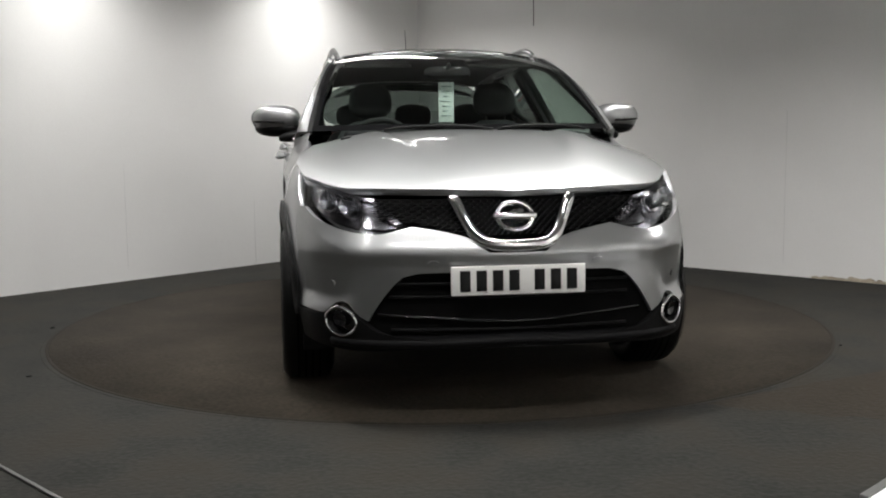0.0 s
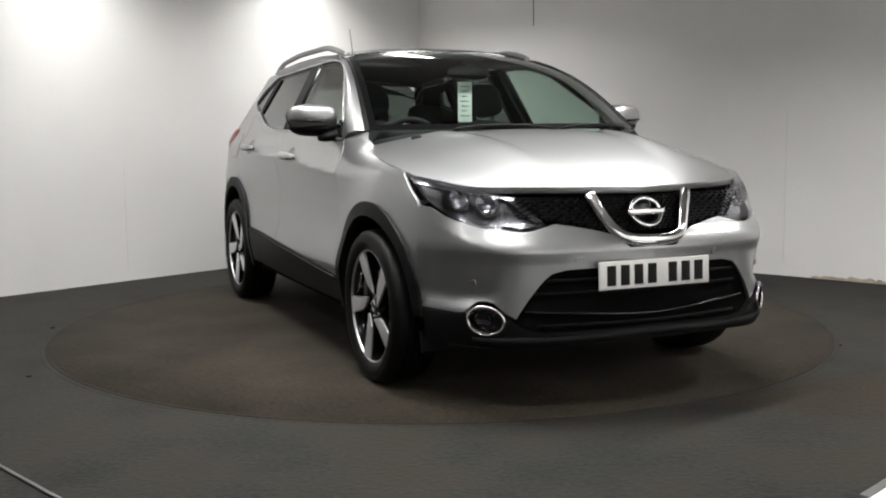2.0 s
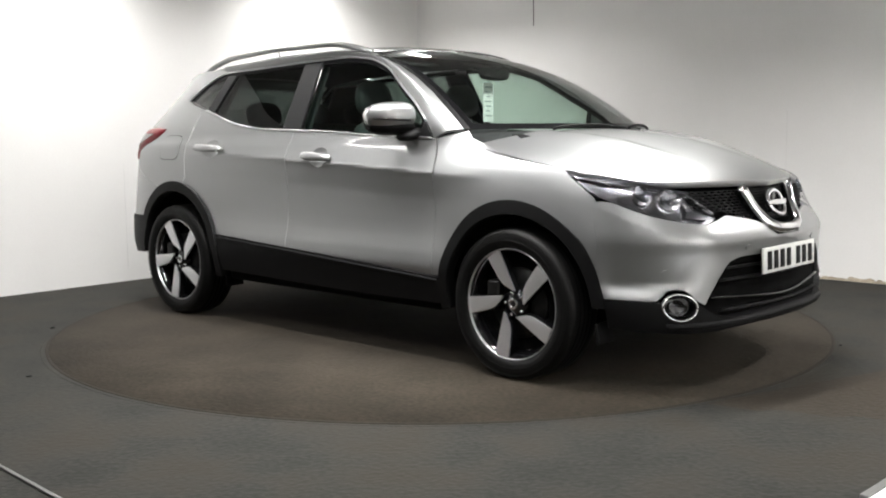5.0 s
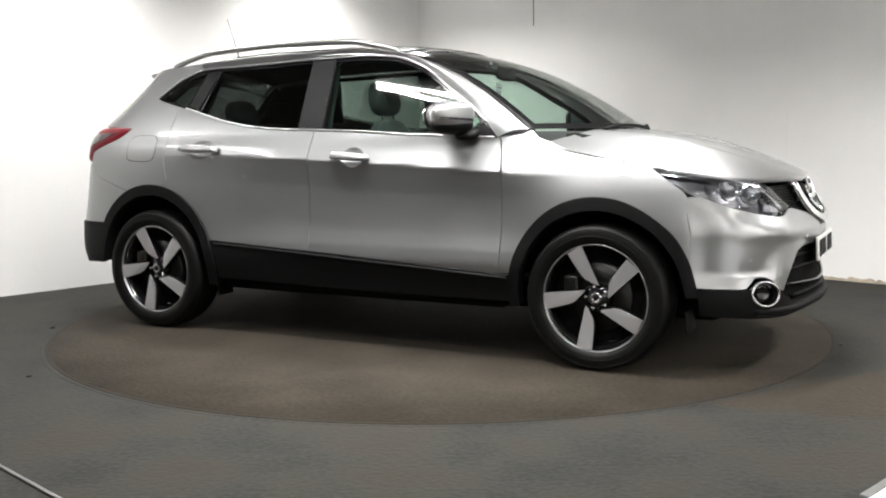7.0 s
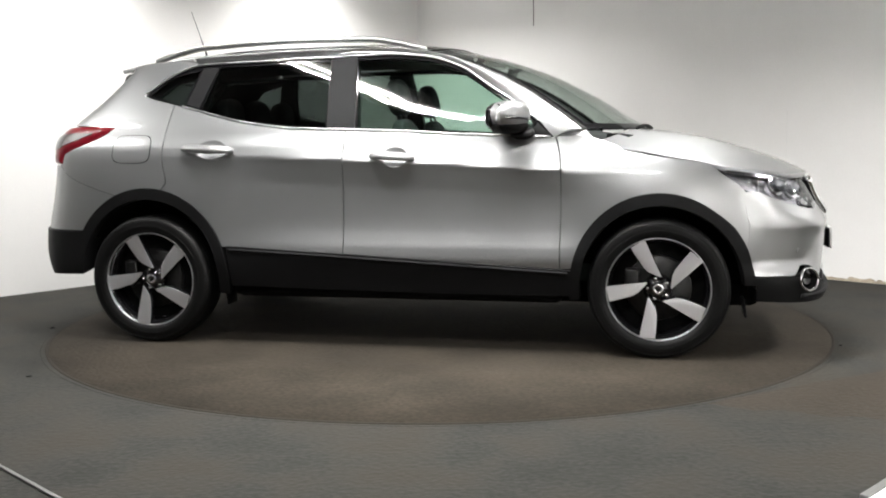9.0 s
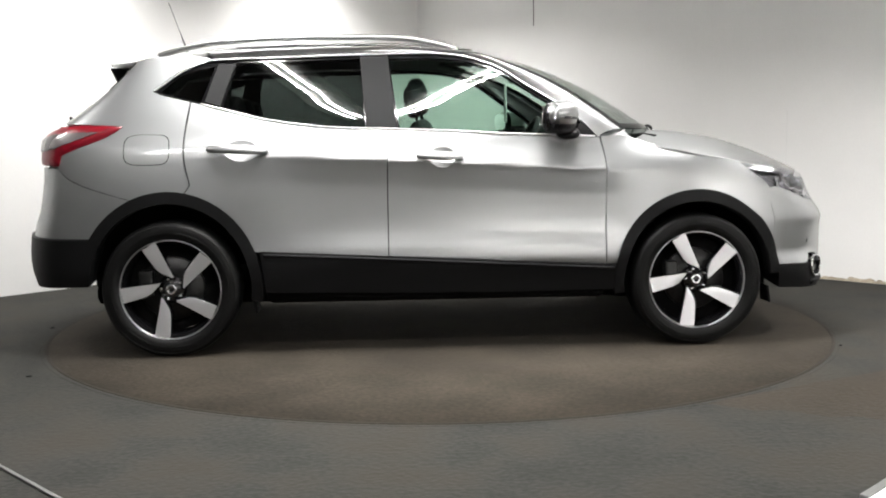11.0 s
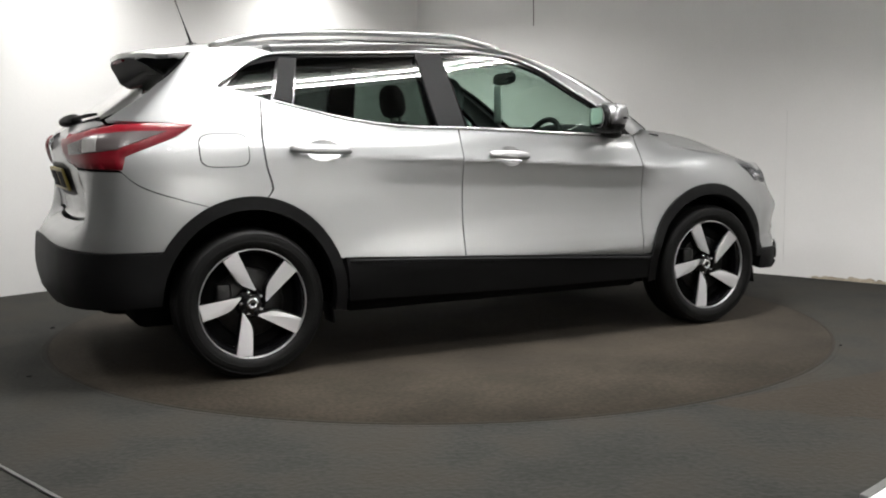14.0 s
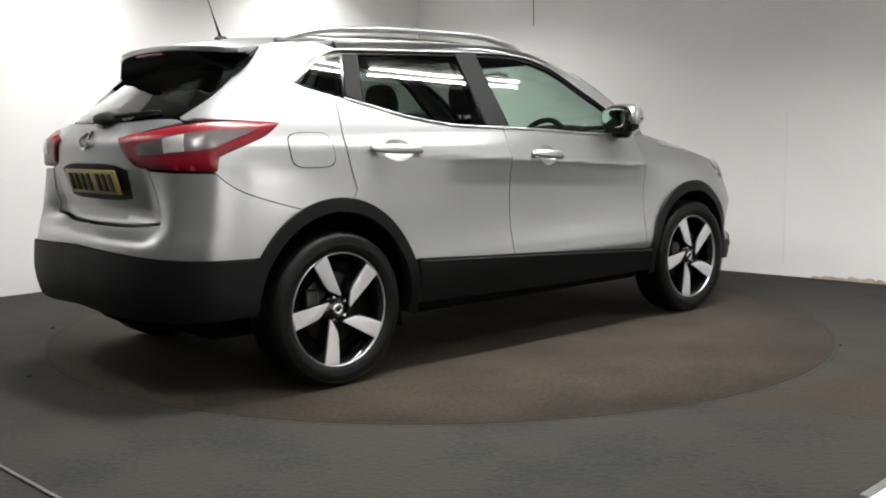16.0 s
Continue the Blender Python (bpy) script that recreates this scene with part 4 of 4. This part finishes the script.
wheel = make_wheel()
wheel.matrix_basis = pose(AX, -.785, HUB_Z)
copy_thing(wheel, pose(-AX, -.785, HUB_Z))
copy_thing(wheel, pose(AX, .785, HUB_Z, 0, 0, 180))
copy_thing(wheel, pose(-AX, .785, HUB_Z, 0, 0, 180))
for x0 in (AX, -AX):
    for s in (-1, 1):
        bm = bmesh.new()
        rows = [[bm.verts.new((x0 + r * math.cos(radians(a)), s * min(y, abs(shell(x0 + r * math.cos(radians(a)), .6).y) - .035), HUB_Z + (r + .02) * math.sin(radians(a)))) for a in range(10, 171, 10)] for r, y in ((.50, .775), (.43, .785), (.41, .77), (.41, .5))]
        for a, b in zip(rows, rows[1:]):
            for i in range(len(a) - 1):
                bm.faces.new((a[i], a[i + 1], b[i + 1], b[i]))
        bm.faces.new(rows[-1])
        part("wheel_liner", bm, DARK, car, "black wheel housing")
        part("air_deflector", box(.012, .12, .09, (x0 + .405, s * .75, .245), .004, pose(0, 0, 0, 0, -8, 0)), TRIM, car, "black rubber air deflector")
part("underbody", box(3.6, 1.1, .12, (.02, 0, .27), .04), DARK, car, "dark underside")
part("floor_pan", box(1.72, 1.66, .1, (0, 0, .30), .03), DARK, car)
part("engine_bay", box(.95, 1.0, .5, (1.45, 0, .52), .05), DARK, car)
part("front_beam", box(.3, 1.2, .3, (1.9, 0, .42), .1), DARK, car)
part("rear_beam", box(.3, 1.3, .3, (-1.85, 0, .5), .1), DARK, car)
part("exhaust_silencer", pillow(.3, .75, .16, (-1.75, .1, .29), 3), DARK, car, "dark exhaust box")


# ---- cabin ----
both("door_trim", shell, loop([(-.93, .45), (.84, .45)], [(.84, .45), (.84, 1.07)], [(.84, 1.07), (-1.2, 1.09)], [(-1.2, 1.09), (-1.2, .86)], [(-1.2, .86), (-.93, .86)], [(-.93, .86), (-.93, .45)]), INNER, car, "dark door lining", lift=-.07, rim=0, grid=.08)
both("boot_trim", shell, loop([(-1.22, .87), (-2.35, .87)], [(-2.35, .87), (-2.35, 1.13)], [(-2.35, 1.13), (-1.98, 1.14), (-1.9, 1.2)], [(-1.9, 1.2), (-1.22, 1.21)], [(-1.22, 1.21), (-1.22, .87)]), INNER, car, "dark boot lining", lift=-.06, rim=0, grid=.08)
both("pillar_lining", shell, loop([(-.30, 1.1), (-.36, 1.49)], [(-.36, 1.49), (-.5, 1.49)], [(-.5, 1.49), (-.49, 1.1)], [(-.49, 1.1), (-.30, 1.1)]), INNER, car, "dark pillar lining", lift=-.045, rim=.02)
both("rear_pillar_lining", shell, loop([(-1.1, 1.2), (-1.08, 1.47)], [(-1.08, 1.47), (-1.7, 1.45)], [(-1.7, 1.45), (-1.75, 1.2)], [(-1.75, 1.2), (-1.1, 1.2)]), INNER, car, "dark rear pillar lining", lift=-.035, rim=.02, holes=[[np.array(p) for p in ((-1.34, 1.315), (-1.2, 1.27), (-1.16, 1.43), (-1.26, 1.4))]])
skin("headlining", roof_skin, loop([(.2, -.55), (-1.5, -.53)], [(-1.5, -.53), (-1.5, .53)], [(-1.5, .53), (.2, .55)], [(.2, .55), (.2, -.55)]), HEADLINING, car, "grey headlining", lift=-.05, rim=0, grid=.12)


def seat(name, x, y, wide, rest=True):
    s = new(name)
    s.parent = car
    tagged(s, "charcoal cloth car seat with headrest")
    part("cushion", pillow(.52, wide, .18, (x + .22, y, .58), 3.5), FABRIC, s)
    part("backrest", pillow(.15, wide, .62, (x - .08, y, .87), 3.2, pose(0, 0, 0, 0, -14, 0), taper=.15), FABRIC, s)
    if rest:
        part("headrest", pillow(.12, .27, .20, (x - .17, y, 1.29), 2.8, pose(0, 0, 0, 0, -10, 0), taper=.15), FABRIC, s)
        for d in (-.06, .06):
            part("headrest_post", sweep([(x - .13, y + d, 1.1), (x - .165, y + d, 1.26)], lambda i, n: ring(.006, 1, 6), up=Vector((0, 1, 0))), STEEL, s)
    return s


seat("driver_seat", .10, -.37, .50)
seat("passenger_seat", .10, .37, .50)
bench = new("rear_seat")
bench.parent = car
tagged(bench, "charcoal cloth rear bench with three headrests")
part("cushion", pillow(.5, 1.25, .18, (-.60, 0, .62), 4), FABRIC, bench)
part("backrest", pillow(.16, 1.25, .58, (-.93, 0, .88), 4, pose(0, 0, 0, 0, -16, 0)), FABRIC, bench)
for y in (-.40, 0, .40):
    part("headrest", pillow(.10, .25, .16, (-1.04, y, 1.22), 2.8, pose(0, 0, 0, 0, -10, 0)), FABRIC, bench)
part("parcel_shelf", box(.6, 1.2, .03, (-1.42, 0, 1.08), .01), INNER, car, "dark parcel shelf")
dash = part("dashboard", pillow(.55, 1.42, .34, (.86, 0, .93), 4), INNER, car, "dark grey dashboard")
part("instrument_hood", pillow(.22, .40, .12, (.68, -.37, 1.08), 3), INNER, dash)
part("centre_screen", box(.03, .24, .16, (.60, 0, 1.0), .008), GLOSS, dash)
wheel_tilt = Matrix.Translation((.50, -.37, 1.0)) @ pose(0, 0, 0, 0, -64, 0)
steer = part("steering_wheel", sweep([wheel_tilt @ Vector((.185 * math.cos(a * math.tau / 36), .185 * math.sin(a * math.tau / 36), 0)) for a in range(36)], lambda i, n: ring(.016, 1, 8), up=wheel_tilt.to_3x3() @ Vector((0, 0, 1)), closed=True), INNER, car, "black steering wheel")
part("steering_hub", pillow(.16, .16, .06, wheel_tilt.translation, 2.6, wheel_tilt.to_3x3().to_4x4()), INNER, steer)
part("steering_spoke", box(.05, .36, .015, wheel_tilt.translation, .006, wheel_tilt.to_3x3().to_4x4()), INNER, steer)
inner_mirror = part("inner_mirror", pillow(.04, .25, .075, (.50, 0, 1.415), 3, pose(0, 0, 0, 0, 8, 0)), GLOSS, car, "black rear-view mirror")
part("mirror_arm", sweep([(.50, 0, 1.43), (.56, 0, 1.455)], lambda i, n: ring(.012, 1, 6)), INNER, inner_mirror)
tag = part("paper_tag", box(.004, .083, .215, (.455, 0, 1.262), .001), PAPER, car, "pale printed paper tag hung from the mirror")
for i in range(7):
    part("print_bar", box(.002, .055 - .012 * (i % 3), .008, (.4585, -.005 * (i % 2), 1.345 - .026 * i), 0), GREY_INK, tag)
for y in (-.34, .34):
    part("sun_visor", box(.16, .36, .018, (.16, y, 1.485), .006, pose(0, 0, 0, 0, 14, 0)), HEADLINING, car, "grey sun visor")

# ---- turntable ----
turntable = new("turntable")
bm = lathe([(.001, .004), (1.2, .004), (2.17, .004), (2.172, -.05)], 128)
bmesh.ops.transform(bm, matrix=pose(0, 0, 0, 90), verts=bm.verts)
part("deck", bm, DISC, turntable)
bm = lathe([(2.1725, .004), (2.181, .0038), (2.186, .002), (2.188, -.05)], 128)
bmesh.ops.transform(bm, matrix=pose(0, 0, 0, 90), verts=bm.verts)
part("rim", bm, material("dark_edge_carpet", (.019, .0155, .0118), .95, spec=.2, grain=.2, scale=60), turntable, "dark worn rim")
tagged(turntable, "flush round turntable covered in brown-grey carpet", "turntable")
bm = lathe([(2.196, .0003), (2.204, .0005), (2.212, .0003), (2.213, -.03)], 128)
bmesh.ops.transform(bm, matrix=pose(0, 0, 0, 90), verts=bm.verts)
tagged(part("turntable_edge", bm, CARPET), "cut carpet edge round the turntable", "edge strip", kind="structure")

# ---- batten lamps, the added fill ones included ----
def make_batten(a, b, turn):
    fit = new("batten_or_fill_lamp")
    tagged(fit, "white ceiling batten with two lit fluorescent tubes, four of them added fill", "ceiling lamp", "ceiling battens")
    part("housing", box(1.5, .22, .05, (0, 0, -.025), .006), FITTING, fit)
    for y in (-.028, .028):
        part("end_cap", box(.02, .04, .05, (-.74, y, -.065), .004), FITTING, fit)
        part("end_cap", box(.02, .04, .05, (.74, y, -.065), .004), FITTING, fit)
        tube = sweep([(-.73, y, -.072), (0, y, -.072), (.73, y, -.072)], lambda i, n: ring(.013, 1, 12))
        part("tube", tube, TUBE, fit, "lit white fluorescent tube")
    fit.matrix_basis = Matrix.Translation(on_plan(a, b, HIGH)) @ pose(0, 0, 0, 0, 0, turn)
    return fit


for a, b, turn, power in LAMPS:
    make_batten(a, b, turn)

# ---- floor and wall details ----
strip_turn = math.degrees(math.atan2(-2.923 + 2.581, -1.148 + 1.493))
strip = part("floor_trim", box(2.2, .014, .008, (0, 0, .004), .002), ALUMINIUM)
strip.matrix_basis = pose(-1.50, -2.60, 0, 0, 0, strip_turn)
tagged(strip, "thin aluminium carpet edging strip on the floor", "floor trim")
board = new("floor_board")
tagged(board, "white board with pale edging and navy corner lying on the floor", "board")
part("panel", box(.9, .6, .02, (.45, -.3, .01), .004), BARRIER_WHITE, board)
part("edging", box(.9, .03, .026, (.45, .004, .013), .005), ALUMINIUM, board, "pale metal edging")
part("navy_band", box(.05, .56, .004, (.275, -.30, .022), .001), material("navy_print", (.02, .022, .07), .5), board, "navy printed band")
board.matrix_basis = pose(1.237, -3.047, 0, 0, 0, 44.5)

PEEL = material("bare_plaster", (.42, .36, .28), .9, grain=.2, scale=60, stain=.25, stain_scale=9, bump=.4)
rng = random.Random(4)


def on_right(b, z, out=.002):
    p = on_plan(0, b) + LEFT * out
    return Vector((p.x, p.y, z))


bm = bmesh.new()
lo, hi = [], []
for i in range(41):
    b = 4.02 + .75 * i / 40
    lo.append(bm.verts.new(on_right(b, .001)))
    hi.append(bm.verts.new(on_right(b, .012 + .02 * rng.random() * math.sin(math.pi * i / 40) + .008 * math.sin(i * .9) ** 2)))
for i in range(40):
    bm.faces.new((lo[i], lo[i + 1], hi[i + 1], hi[i]))
tagged(part("peeling_paint", bm, PEEL, even=False), "chipped paint showing beige plaster at the wall foot", "wall damage", kind="structure")
JOINT = material("joint_shadow_grey", (.60, .60, .59), .8, grain=.05, scale=50)
for b, z0, z1 in ((1.43, 2.06, HIGH), (3.80, .1, 1.25)):
    bm = sweep([on_right(b, z0, .001), on_right(b, (z0 + z1) / 2, .001), on_right(b, z1, .001)], lambda i, n: ring(.004 if z0 > 1 else .0012, 1, 6), up=Vector((1, 0, 0)))
    tagged(part("wall_joint", bm, TRIM if z0 > 1 else JOINT), "thin vertical joint line on the white wall" if z0 < 1 else "thin dark cable hanging down the white wall", "wall trim", kind="structure")
for a, z0, z1 in ((2.08, 0.0, .55), (3.3, .1, .9)):
    def on_left(z, out=.001):
        p = on_plan(a, 0) + RIGHT * out
        return Vector((p.x, p.y, z))
    tagged(part("wall_joint", sweep([on_left(z0), on_left(.5 * (z0 + z1)), on_left(z1)], lambda i, n: ring(.001, 1, 6), up=Vector((1, 0, 0))), JOINT), "thin vertical joint line on the white wall", "wall trim", kind="structure")
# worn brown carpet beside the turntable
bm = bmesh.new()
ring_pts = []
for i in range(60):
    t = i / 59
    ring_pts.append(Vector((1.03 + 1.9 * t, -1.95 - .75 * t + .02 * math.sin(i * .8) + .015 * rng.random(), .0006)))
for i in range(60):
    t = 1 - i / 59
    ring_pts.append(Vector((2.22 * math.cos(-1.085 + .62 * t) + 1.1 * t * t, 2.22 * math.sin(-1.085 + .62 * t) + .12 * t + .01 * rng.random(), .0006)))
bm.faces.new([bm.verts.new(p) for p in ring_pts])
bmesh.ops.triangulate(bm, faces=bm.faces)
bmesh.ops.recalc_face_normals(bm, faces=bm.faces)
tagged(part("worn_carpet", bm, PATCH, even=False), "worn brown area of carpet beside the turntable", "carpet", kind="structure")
for x, y, s in ((-1.901, -1.336, .012), (2.039, -.861, .012), (-2.25, -.14, .014)):
    fleck = part("floor_fleck", pillow(s * 2.2, s, s * .6, (x, y, s * .25), 2.2, pose(0, 0, 0, 0, 0, 30)), TRIM)
    tagged(fleck, "small dark fleck on the carpet", "debris", kind="structure")


# ---- what moves: the turntable and the car on it turn together ----
def motions():
    rate = [(0.0, -81.6), (4.0, -50.8), (9.0, -12.2), (12.0, 11.3), (16.0, 42.0)]
    rows = []
    for i in range(33):
        t = i * .5
        a = float(np.interp(t, [r[0] for r in rate], [r[1] for r in rate]))
        rows.append((t, a))
    walk(car, [(t, pose(0, 0, 0, 0, 0, a) @ pose(-.063, -.013, .004)) for t, a in rows])
    walk(turntable, [(t, pose(0, 0, 0, 0, 0, a)) for t, a in rows])


motions()
